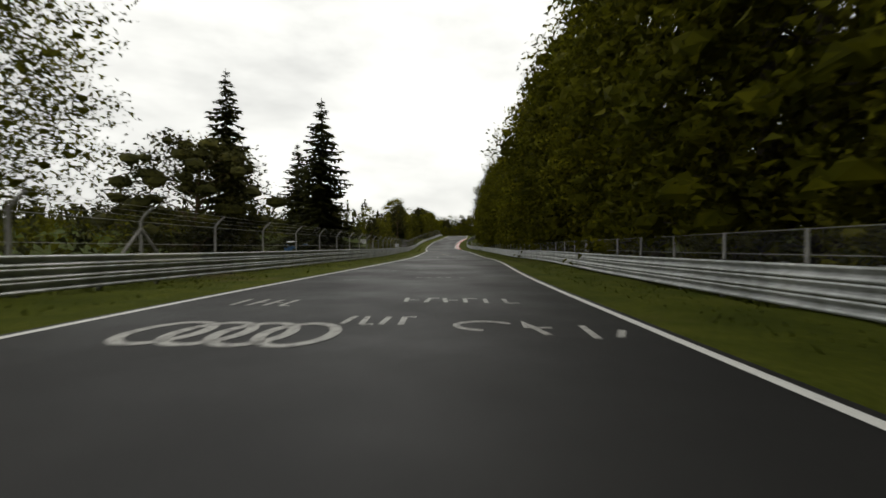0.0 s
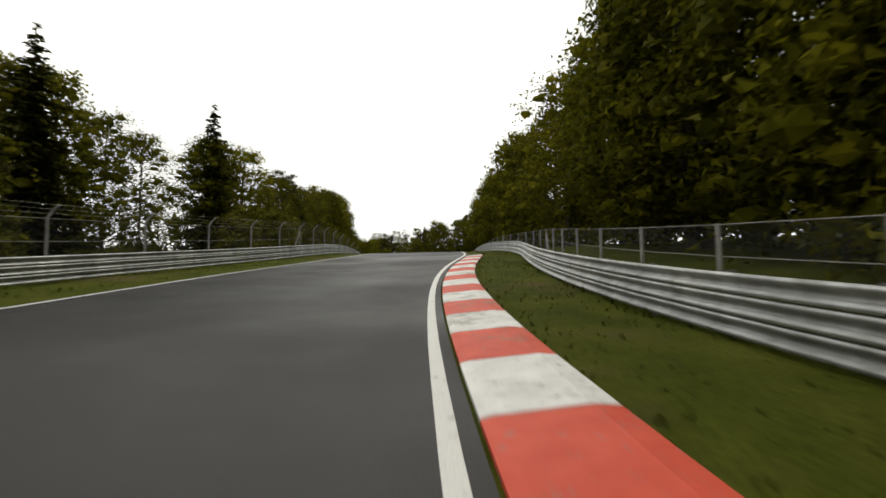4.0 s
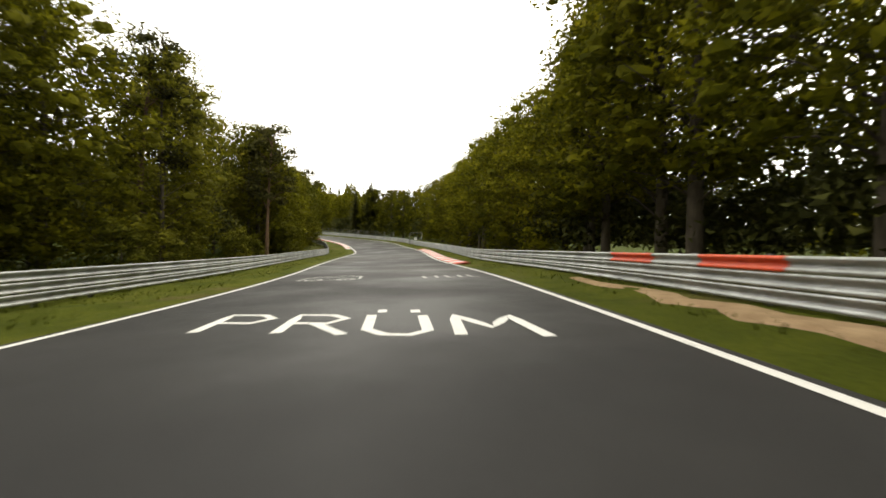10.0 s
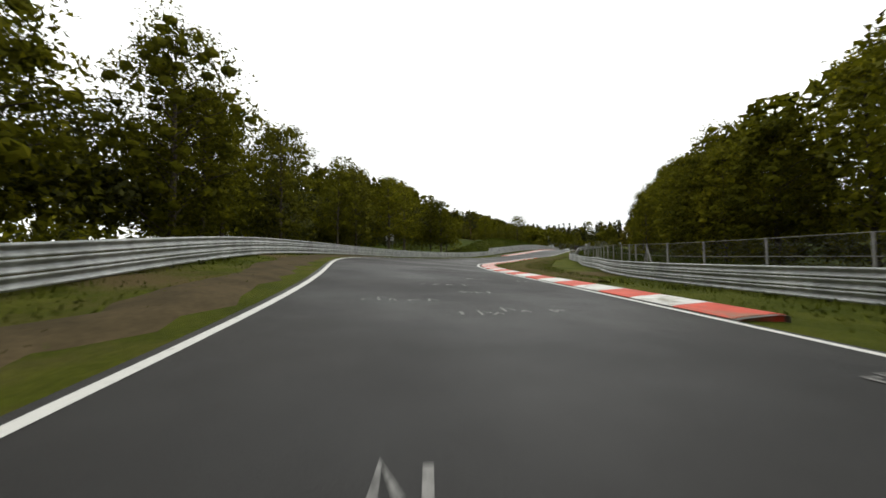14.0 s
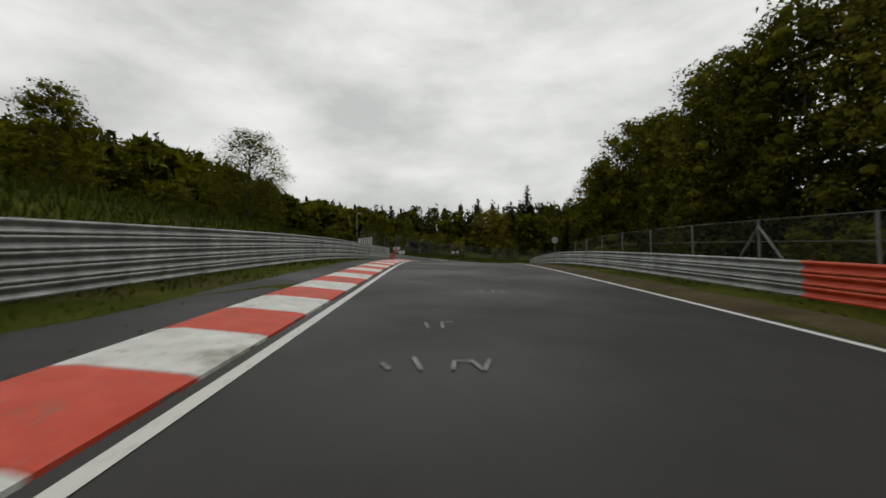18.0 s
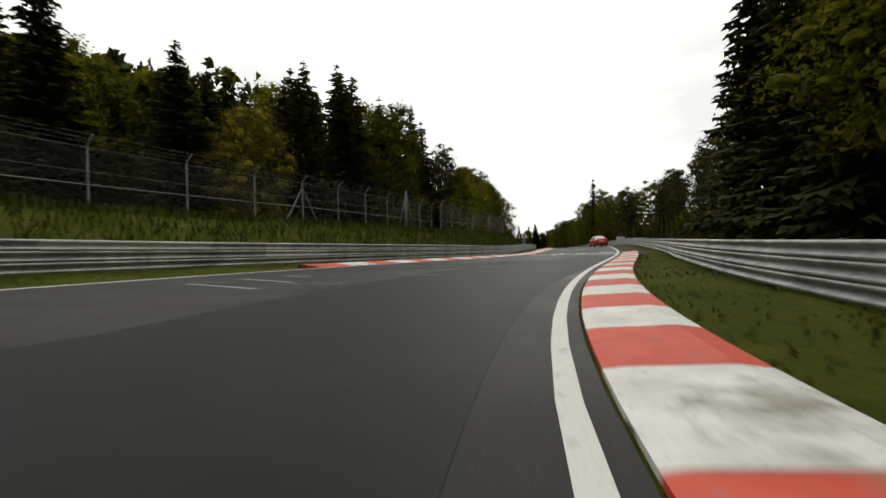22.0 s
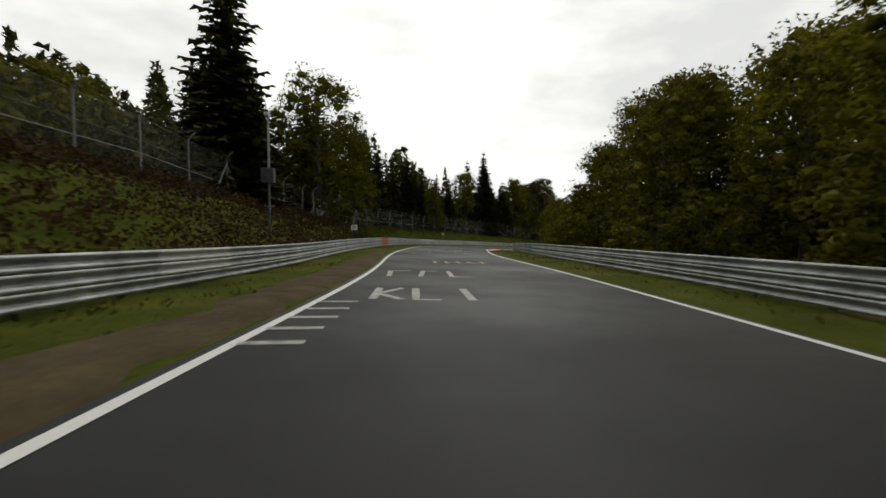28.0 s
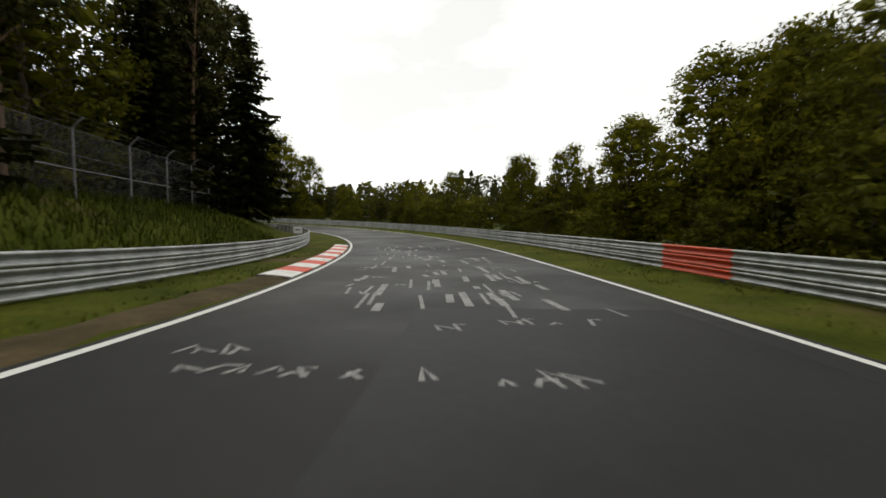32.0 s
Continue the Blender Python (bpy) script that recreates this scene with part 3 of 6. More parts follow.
RAIL_POST = {n: post_mesh(0.2 + 0.265 * (n - 1) + 0.15) for n in (3, 4, 5)}
ORANGE_AT = {1: [(525, 528), (567.5, 573), (988.5, 991.5)], -1: [(611.5, 613.7), (900, 903)]}
for side in (-1, 1):
    for s0 in np.arange(-60.0, END - 20, 40.0):
        s1 = min(s0 + 40.0, END - 4)
        beams = 5 if side < 0 and 530 < s0 < 590 else 3
        if side < 0 and s0 == 580.0:
            build_rail(side, 611.0, s1, 3)
            s1 = 611.0
        build_rail(side, s0, s1, beams)
    for s0, s1 in ORANGE_AT[side]:
        build_rail(side, s0, s1, 3, True)

# ---- fences ----
def build_fence(side, s0, s1, off, tall, gap, bent, material, label):
    """Posts with chain-link between them; off: metres beyond the rail."""
    fence = tagged(new("fence"), label, "fence", "fences along the track")
    ss = np.arange(s0, s1 + 0.01, gap)
    d = np.array([rail_at(side, s) + side * off for s in ss])
    foot = on_road(ss, d)
    foot[:, 2] = ground_height(ss, d)
    for p, s in zip(foot, ss):
        pts = [(0, 0, -0.4), (0, 0, tall)]
        if bent:
            pts += [(side * -0.16, 0, tall + 0.22), (side * -0.4, 0, tall + 0.42)]
        post = FENCE_POSTS.get((side, tall, bent, material.name))
        if post is None:
            v, f = tube(pts, [0.045] * len(pts), 6)
            post = FENCE_POSTS[(side, tall, bent, material.name)] = mesh_from("fence_post", v, f + [tuple(range(len(v) - 6, len(v)))], material)
        child("fence_post", post, fence).matrix_basis = Matrix.Translation(p) @ Matrix.Rotation(heading(s), 4, "Z")
    for i in range(4, len(ss) - 1, 9):
        for way in (-1, 1):
            low = foot[i] + (foot[i + way] - foot[i]) * 0.45
            v, f = tube([low - (0, 0, 0.2), foot[i] + (0, 0, tall * 0.88)], [0.045, 0.045], 6)
            child("brace", mesh_from("brace", v, f, material), fence)
    n = len(ss)
    verts = np.concatenate([foot, foot + (0, 0, tall - 0.03)])
    me = mesh_from("chain_link_mesh", verts, [(i, i + 1, n + i + 1, n + i) for i in range(n - 1)], WIRE)
    uv = me.uv_layers.new(name="UVMap")
    for i in range(n - 1):
        for k, (u, w) in enumerate(((i * gap, 0), ((i + 1) * gap, 0), ((i + 1) * gap, tall), (i * gap, tall))):
            uv.data[4 * i + k].uv = (u, w)
    child("chain_link_mesh", me, fence)
    for up in (tall - 0.02, tall * 0.62):
        v, f = tube(foot + (0, 0, up), [0.009] * n, 4)
        child("rail_wire", mesh_from("rail_wire", v, f, material), fence)
    if bent and material is POST:
        v, f = tube(foot + (0, 0, tall * 0.42), [0.017] * n, 6)
        child("rail_pipe", mesh_from("rail_pipe", v, f, RAIL_PIPE), fence, "pale steel pipe")
    if bent:
        for k in range(3):
            u = (k + 1) / 3
            side_way = np.array([(-side) * math.cos(heading(s)) for s in ss]), np.array([(-side) * math.sin(heading(s)) for s in ss])
            line = foot + np.column_stack([side_way[0] * 0.4 * u, side_way[1] * 0.4 * u, np.full(n, tall + 0.42 * u)])
            v, f = tube(line, [0.006] * n, 3)
            child("barbed_wire", mesh_from("barbed_wire", v, f, material), fence)


FENCE_POSTS = {}
for side, s0, s1, off, tall, gap, bent, m, label in (
        (-1, -40, 118, 1.3, 1.9, 4.0, True, CONCRETE, "tall chain-link fence with bent post tops behind the rail"),
        (-1, 118, 240, 1.4, 2.1, 4.0, True, CONCRETE, "tall chain-link fence with bent post tops behind the rail"),
        (1, -40, 190, 1.3, 1.5, 3.0, False, CONCRETE, "low chain-link fence with concrete posts before the forest"),
        (1, 228, 300, 1.4, 1.2, 3.0, False, CONCRETE, "low chain-link fence with concrete posts before the forest"),
        (1, 436, 560, 2.0, 1.7, 3.5, False, CONCRETE, "chain-link fence with concrete posts before the trees"),
        (1, 562, 604, 2.6, 1.9, 4.0, False, POST, "chain-link fence with steel posts before the trees"),
        (-1, 622, 720, 7.5, 2.6, 3.5, True, POST, "high chain-link fence with bent steel posts on the bank"),
        (-1, 720, 815, 6.5, 2.8, 4.0, True, POST, "high chain-link fence with bent steel posts on the bank"),
        (-1, 836, 900, 7.5, 2.8, 4.0, True, POST, "high chain-link fence with bent steel posts on the bank"),
        (-1, 900, 1040, 6.5, 2.6, 4.0, True, POST, "high chain-link fence with bent steel posts on the bank")):
    build_fence(side, s0, s1, off, tall, gap, bent, m, label)


# ---- trees ----
ICO = bmesh.new()
bmesh.ops.create_icosphere(ICO, subdivisions=1, radius=1.0)
ICO_V = np.array([v.co[:] for v in ICO.verts])
ICO_F = np.array([[v.index for v in f.verts] for f in ICO.faces])
ICO.free()


def unit(v):
    return v / (np.linalg.norm(v, axis=-1, keepdims=True) + 1e-9)


def tris_mesh(name, tris, mat, way=None):
    """A mesh of loose triangles; tris: n x 3 x 3. way: n x 3, the way in which the foliage bulges there, for round shading."""
    n = len(tris)
    me = bpy.data.meshes.new(name)
    me.vertices.add(3 * n)
    me.vertices.foreach_set("co", np.ascontiguousarray(tris, dtype=np.float32).ravel())
    me.loops.add(3 * n)
    me.loops.foreach_set("vertex_index", np.arange(3 * n, dtype=np.int32))
    me.polygons.add(n)
    me.polygons.foreach_set("loop_start", np.arange(0, 3 * n, 3, dtype=np.int32))
    me.polygons.foreach_set("loop_total", np.full(n, 3, dtype=np.int32))
    me.materials.append(mat)
    if way is not None:
        bulge = me.attributes.new("custom_normal", "FLOAT_VECTOR", "POINT")
        bulge.data.foreach_set("vector", np.repeat(unit(way), 3, 0).astype(np.float32).ravel())
    me.update(calc_edges=True)
    return me


def leaf_tris(rng, centres, size, flat=0.3):
    n = len(centres)
    a = rng.normal(size=(n, 3))
    a[:, 2] *= 1 - flat
    a /= np.linalg.norm(a, axis=1)[:, None]
    b = np.cross(a, rng.normal(size=(n, 3)))
    b /= np.linalg.norm(b, axis=1)[:, None] + 1e-9
    w = (size * rng.uniform(0.55, 1.45, n))[:, None]
    return np.stack([centres - a * w - b * w * 0.5, centres - a * w * 0.2 + b * w * 0.7, centres + a * w], 1)


def limb_tree(seed, tall, crown_from, radius, trunk_r, clumps, leaves, leaf, round_top=1.0, lean=0.0, gaps=0.0, core=0.62):
    """Trunk with limbs, and the leaves in clumps at the limbs' ends: a broadleaf tree or a pine."""
    rng = np.random.default_rng(seed)
    bend = np.array([rng.uniform(-0.4, 0.4) + lean * tall, rng.uniform(-0.4, 0.4), 0])
    zs = np.linspace(-0.4, tall * 0.93, 7)
    spine = [bend * (z / tall) ** 2 + (0, 0, z) for z in zs]
    pieces = [tube(spine, trunk_r * np.linspace(1.15, 0.18, 7), 7)]
    tris, ways = [], []
    heart = bend * 0.3 + np.array([0, 0, tall * (0.25 + 0.5 * crown_from)])
    lobes = rng.uniform(0.7, 1.15, 7)
    for i in range(clumps):
        u = (i + 0.5) / clumps
        z = tall * (crown_from + (0.97 - crown_from) * u)
        shape = math.sin(math.pi * min(0.95, 0.2 + 0.75 * u)) ** (0.7 * round_top)
        q = i * 2.399 + rng.uniform(-0.5, 0.5)
        r = radius * shape * rng.uniform(0.3, 1.0) ** 0.6 * lobes[int(q * 7 / 6.283) % 7]
        c = bend * (z / tall) ** 2 + np.array([math.cos(q) * r, math.sin(q) * r, z + rng.uniform(-0.5, 0.5)])
        low = max(z - 0.4 * r - 0.5, 0.3)
        k = bend * (low / tall) ** 2 + np.array([0, 0, low])
        if i % 2 == 0 or clumps < 30:
            mid = (c + k) / 2 + (0, 0, 0.12 * r)
            pieces.append(tube([k, mid, c], [trunk_r * 0.28, trunk_r * 0.16, 0.02], 4))
        if rng.random() < gaps:
            continue
        size = radius * rng.uniform(0.2, 0.36)
        spread = np.array([1.0, 1.0, 0.66]) * size
        if core > 0:
            blob = (ICO_V * (1 + rng.uniform(-0.25, 0.25, (len(ICO_V), 1))) * spread * core + c)[ICO_F]
            tris.append(blob)
            ways.append(unit(blob.mean(1) - c) + 0.7 * unit(blob.mean(1) - heart))
        p = rng.normal(size=(leaves, 3))
        p /= np.linalg.norm(p, axis=1)[:, None]
        p = p * rng.uniform(0.5, 1.3, (leaves, 1)) * spread + c
        tris.append(leaf_tris(rng, p, leaf))
        ways.append(unit(p - c) + 0.7 * unit(p - heart) + rng.normal(0, 0.22, p.shape))
    return joined(pieces), (np.concatenate(tris), np.concatenate(ways))


def spruce_tree(seed, tall, radius, trunk_r, levels, bare=0.05):
    rng = np.random.default_rng(seed)
    pieces = [tube([(0, 0, -0.4), (0.05, 0, tall * 0.5), (0, 0.03, tall)], [trunk_r, trunk_r * 0.6, 0.02], 6)]
    tris = []
    for i in range(levels):
        u = (i + rng.uniform(-0.3, 0.3)) / levels
        u = min(max(u, 0), 0.985)
        z = tall * (bare + (0.99 - bare) * u)
        reach = radius * (1 - u) ** 0.8 * rng.uniform(0.7, 1.2) + 0.15
        arms = 12 if u < 0.6 else 8
        for k in range(arms):
            q = 2 * math.pi * (k + rng.uniform(-0.4, 0.4)) / arms + i * 0.7
            long = reach * rng.uniform(0.55, 1.15)
            out = np.array([math.cos(q), math.sin(q), 0.0])
            across = np.array([-out[1], out[0], 0])
            steps = max(2, int(long / 0.5))
            sag = rng.uniform(0.2, 0.45) + 0.15 * (1 - u)
            rise = rng.uniform(-0.25, 0.25)

            def arm(a):
                return out * long * a + np.array([0, 0, z + rise - sag * long * a**1.2 + 0.22 * long * a**3])

            for t in range(steps):
                a, b = t / steps, min(1.0, (t + 1) / steps + 0.05)
                pa, pb = arm(a), arm(b)
                w = (0.34 * (1 - a * 0.55) * min(1.4, long) + 0.12) * rng.uniform(0.7, 1.35)
                drop = rng.uniform(0.15, 0.5) * min(1.2, 0.4 + 0.4 * long)
                for sgn in (-1, 1):
                    tip = pb + across * sgn * w + out * 0.12 + (0, 0, -drop * 0.55)
                    tris.append([pa, pb, tip])
                tris.append([pa, pb, (pa + pb) / 2 + across * rng.uniform(-0.1, 0.1) + (0, 0, -drop)])
    tris = np.array(tris)
    mid = tris.mean(1)
    ways = unit(mid * (1, 1, 0)) + (0, 0, 0.55) + rng.normal(0, 0.35, mid.shape)
    return joined(pieces), (tris, ways)


def bank_tree(kind, trunk, foliage, bark, leaves):
    tv, tf = trunk
    tm = smooth(mesh_from(kind + "_trunk", tv, tf, bark))
    return tm, tris_mesh(kind + "_crown", foliage[0], leaves, foliage[1])


SPECIES = {
    "beech": [bank_tree("beech", *limb_tree(11 + i, 15.0, 0.06, 4.4, 0.24, 84, 150, 0.135, core=0.38), BARK, BEECH) for i in range(4)],
    "light_beech": [bank_tree("light_beech", *limb_tree(15 + i, 15.0, 0.06, 4.4, 0.24, 84, 120, 0.15, core=0.38), BARK, BEECH) for i in range(4)],
    "tall_beech": [bank_tree("tall_beech", *limb_tree(31 + i, 17.0, 0.24, 4.2, 0.26, 70, 150, 0.135, gaps=0.05, core=0.38), BARK, BEECH) for i in range(3)],
    "birch": [bank_tree("birch", *limb_tree(51 + i, 12.0, 0.12, 3.2, 0.13, 72, 120, 0.1, gaps=0.04, core=0.34), BARK, BIRCH) for i in range(3)],
    "airy": [bank_tree("airy", *limb_tree(61 + i, 12.0, 0.2, 3.4, 0.14, 84, 170, 0.085, gaps=0.04, core=0.16), BARK, BIRCH) for i in range(2)],
    "slender": [bank_tree("slender", *limb_tree(81 + i, 15.0, 0.06, 1.9, 0.16, 90, 95, 0.1, 0.7, gaps=0.04, core=0.36), BARK, BIRCH) for i in range(3)],
    "bush": [bank_tree("bush", *limb_tree(71 + i, 4.0, 0.04, 2.1, 0.07, 40, 90, 0.095, core=0.4), BARK, BIRCH) for i in range(3)],
    "pine": [bank_tree("pine", *limb_tree(91 + i, 15.0, 0.42, 2.7, 0.2, 40, 120, 0.14, 0.8, 0.03 * (i - 1), gaps=0.08, core=0.4), PINE_BARK, PINE) for i in range(3)],
    "spruce": [bank_tree("spruce", *spruce_tree(111 + i, 18.0, 3.9, 0.22, 40), BARK, SPRUCE) for i in range(4)],
    "bushy_pine": [bank_tree("bushy_pine", *limb_tree(141 + i, 12.0, 0.12, 6.0, 0.26, 70, 130, 0.17, 0.9, core=0.45), PINE_BARK, PINE) for i in range(2)],
    "golden": [bank_tree("golden", *limb_tree(151, 12.0, 0.05, 5.0, 0.2, 90, 150, 0.12, 0.9, core=0.38), BARK, GOLDEN)],
    "blossom": [bank_tree("blossom", *limb_tree(131, 7.0, 0.15, 2.8, 0.12, 44, 50, 0.13), BARK, BLOSSOM)],
}
NATIVE = {"golden": 12, "airy": 12, "slender": 15, "beech": 15, "tall_beech": 17, "birch": 12, "bush": 4, "pine": 15, "spruce": 18, "blossom": 7, "bushy_pine": 12}
WORDS = {
    "beech": ("dense beech tree in fresh green leaf at the forest edge", "tree"),
    "tall_beech": ("tall beech tree with bare lower trunk and spring leaves", "tree"),
    "birch": ("light green broadleaf tree with young leaves", "tree"),
    "golden": ("round tree with golden olive spring leaves on the slope", "tree"),
    "airy": ("light green tree with thin spring leaves and open twigs", "tree"),
    "slender": ("tall slender tree with narrow olive green crown", "tree"),
    "bush": ("low leafy green bush on the verge", "bush"),
    "pine": ("dark scots pine with a bare trunk and clumped crown", "tree"),
    "spruce": ("dark pointed spruce tree with drooping branches", "tree"),
    "bushy_pine": ("broad dark pine with low spreading branches", "tree"),
    "blossom": ("pale blossoming small tree on the bank", "tree"),
}
tree_rng = random.Random(5)


def plant(kind, s, d, tall, wide=1.0):
    if kind == "bush" and tall > 4.6:
        kind = "birch"
    trunk, crown = tree_rng.choice(SPECIES["light_beech" if kind == "beech" and abs(d) > 15.5 else kind])
    label, cat = WORDS[kind]
    name = {"bush": "bush", "pine": "pine_tree", "bushy_pine": "broad_pine_tree", "spruce": "spruce_tree", "birch": "birch_tree", "golden": "golden_tree", "airy": "young_leaf_tree", "slender": "slender_tree", "blossom": "blossom_tree", "tall_beech": "tall_beech_tree"}.get(kind, "beech_tree")
    tree = tagged(new(name), label, cat, "trees of the forest")
    p = on_road(s, d)
    p[2] = ground_height(np.array([s]), np.array([d]))[0] - 0.1
    k = tall / NATIVE[kind]
    w = k * wide * tree_rng.uniform(0.92, 1.1)
    tree.matrix_basis = Matrix.Translation(p) @ Matrix.Rotation(tree_rng.uniform(0, 6.28), 4, "Z") @ Matrix.Diagonal((w, w, k, 1))
    child("trunk", trunk, tree)
    child("crown", crown, tree)


def clear_of_road(s, d):
    """Whether a place beside this stretch keeps away from every other stretch."""
    p = on_road(s, d)
    return np.hypot(LINE[:, 0] - p[0], LINE[:, 1] - p[1]).min() > min(abs(d), 14) - 1.5


BACK = {"dark": [], "light": []}
back_rng = np.random.default_rng(21)


def plant_back(kind, s, d, tall, leaf=0.8, n=230):
    """A tree deep in the wood, of which only the upper outline shows."""
    x, y, _ = on_road(s, d)
    g = ground_height(np.array([s]), np.array([d]))[0]
    cone = kind == "spruce"
    if abs(d) < 20:
        leaf, n = min(leaf, 0.19), int(n * 4.6)
    elif abs(d) < 25:
        leaf, n = min(leaf, 0.27), int(n * 2.1)
    elif abs(d) < 36:
        leaf, n = min(leaf, 0.42), int(n * 2.4)
    u = 1 - back_rng.random(n) ** 0.55 if cone else back_rng.random(n) ** 0.8
    r = (1 - u) * 3.6 * back_rng.uniform(0.4, 1.0, n) + 0.12 if cone else 3.3 * np.sqrt(np.clip(np.sin(np.pi * (0.15 + 0.8 * u)), 0, 1)) * back_rng.uniform(0.4, 1, n)
    q = back_rng.uniform(0, 2 * math.pi, n)
    low = 0.04 if cone else 0.12 if kind in ("beech", "birch") else 0.3
    c = np.column_stack([x + np.cos(q) * r, y + np.sin(q) * r, g + tall * (low + (0.98 - low) * u)])
    way = unit(c - (x, y, g + tall * 0.35)) + (0, 0, 0.3) + back_rng.normal(0, 0.3, c.shape)
    BACK["dark" if kind in ("spruce", "pine") else "light"].append((leaf_tris(back_rng, c, leaf, 0.2), way))


# height of the woods' outline by metres along the road, for trees about 14, 21 and 36 m from its middle
ROOF_R_NEAR = [(8, 24.0), (52, 22.8), (68, 17.4), (116, 20.9), (140, 16.2), (216, 16.2), (228, 11.8), (244, 13.2), (260, 10.1), (336, 24.0), (376, 15.4), (408, 16.6), (436, 11.6), (452, 13.3), (480, 2.6), (488, 1.4), (516, 1.5), (532, 0.6), (556, 3.8), (588, 0.0), (616, 0.2), (624, 1.6), (632, 5.4), (648, 21.9), (664, 24.0), (716, 24.0), (728, 11.9), (752, 9.7), (804, 15.4), (820, 11.9), (864, 14.2), (880, 10.9), (892, 14.8), (912, 6.9), (928, 5.1), (992, 9.2), (1060, 8.0), (1064, 9.1), (1072, 21.1), (1080, 24.0)]
ROOF_R_MID = [(8, 24.0), (212, 24.0), (236, 14.7), (252, 17.8), (272, 13.8), (304, 22.0), (384, 23.8), (404, 19.9), (428, 18.5), (444, 12.9), (464, 14.9), (480, 10.6), (516, 7.3), (524, 8.1), (540, 13.0), (572, 15.0), (590, 17.5), (620, 19.5), (652, 24.0), (724, 24.0), (736, 17.1), (748, 16.7), (760, 13.4), (792, 15.6), (836, 24.0), (856, 16.5), (872, 17.3), (884, 12.9), (888, 13.1), (904, 19.1), (916, 15.8), (944, 18.6), (956, 16.9), (968, 19.0), (980, 12.3), (984, 11.8), (1008, 12.1), (1020, 9.9), (1068, 8.5), (1072, 10.4), (1080, 22.4)]
ROOF_R_FAR = [(8, 24.0), (244, 24.0), (252, 23.0), (284, 24.0), (296, 22.7), (308, 24.0), (440, 24.0), (444, 22.6), (452, 16.5), (456, 16.4), (464, 19.7), (472, 21.0), (520, 15.1), (524, 15.3), (540, 22.7), (556, 24.0), (764, 24.0), (772, 21.1), (780, 23.3), (800, 21.7), (812, 24.0), (900, 24.0), (908, 21.9), (924, 23.9), (984, 24.0), (988, 22.9), (996, 17.7), (1012, 17.7), (1024, 15.9), (1040, 11.9), (1052, 12.3), (1064, 10.5), (1080, 10.1)]
ROOF_L_NEAR = [(8, 24.0), (24, 8.5), (32, 8.3), (44, 13.8), (60, 6.5), (72, 6.1), (112, 10.6), (124, 9.1), (132, 11.9), (184, 8.4), (248, 18.4), (264, 14.2), (300, 23.2), (328, 11.5), (388, 14.7), (404, 11.4), (444, 15.3), (460, 12.2), (476, 15.9), (484, 10.7), (524, 11.7), (540, 3.7), (560, 2.3), (628, 5.5), (644, 4.4), (704, 10.9), (756, 8.0), (844, 20.4), (864, 19.8), (868, 12.0), (874, 8.0), (884, 8.0), (892, 14.0), (900, 13.4), (912, 17.2), (948, 10.0), (964, 16.8), (976, 11.7), (1004, 12.6), (1048, 23.7), (1080, 24.0)]
ROOF_L_MID = [(8, 24.0), (20, 20.7), (28, 9.1), (40, 13.7), (52, 9.2), (60, 12.7), (72, 8.2), (92, 7.7), (132, 10.0), (144, 13.6), (184, 9.2), (240, 23.8), (328, 24.0), (344, 15.7), (400, 18.5), (416, 15.8), (464, 22.2), (492, 14.6), (504, 17.2), (540, 11.9), (556, 2.4), (560, 1.8), (580, 2.2), (612, 6.2), (652, 5.9), (684, 11.6), (700, 9.9), (712, 15.2), (748, 15.9), (768, 12.2), (824, 23.9), (860, 22.0), (870, 7.5), (893, 7.5), (903, 18.0), (956, 12.9), (972, 21.0), (988, 15.1), (1044, 23.9), (1080, 24.0)]
ROOF_L_FAR = [(8, 24.0), (36, 24.0), (48, 12.1), (52, 12.6), (64, 22.3), (96, 11.7), (108, 14.0), (124, 14.2), (144, 10.4), (160, 13.6), (172, 19.0), (188, 15.2), (220, 23.7), (496, 24.0), (508, 20.3), (520, 23.2), (572, 12.9), (588, 5.1), (592, 4.7), (608, 7.5), (620, 12.5), (636, 8.1), (664, 7.7), (672, 8.9), (684, 14.2), (716, 13.9), (736, 21.6), (764, 19.2), (780, 23.9), (866, 22.0), (878, 10.0), (905, 12.0), (916, 23.6), (940, 24.0), (952, 19.4), (960, 19.5), (976, 14.6), (984, 15.8), (1004, 23.7), (1080, 24.0)]


def roof(s, d):
    """How tall a tree may stand at this place without breaking the outline of the woods."""
    rows = (ROOF_R_NEAR, ROOF_R_MID, ROOF_R_FAR) if d > 0 else (ROOF_L_NEAR, ROOF_L_MID, ROOF_L_FAR)
    top = float(np.interp(abs(d), (14, 21, 36), [table(r, s) for r in rows]))
    return top + (0.06 if s < 640 else 0.12) * max(0.0, abs(d) - 36)


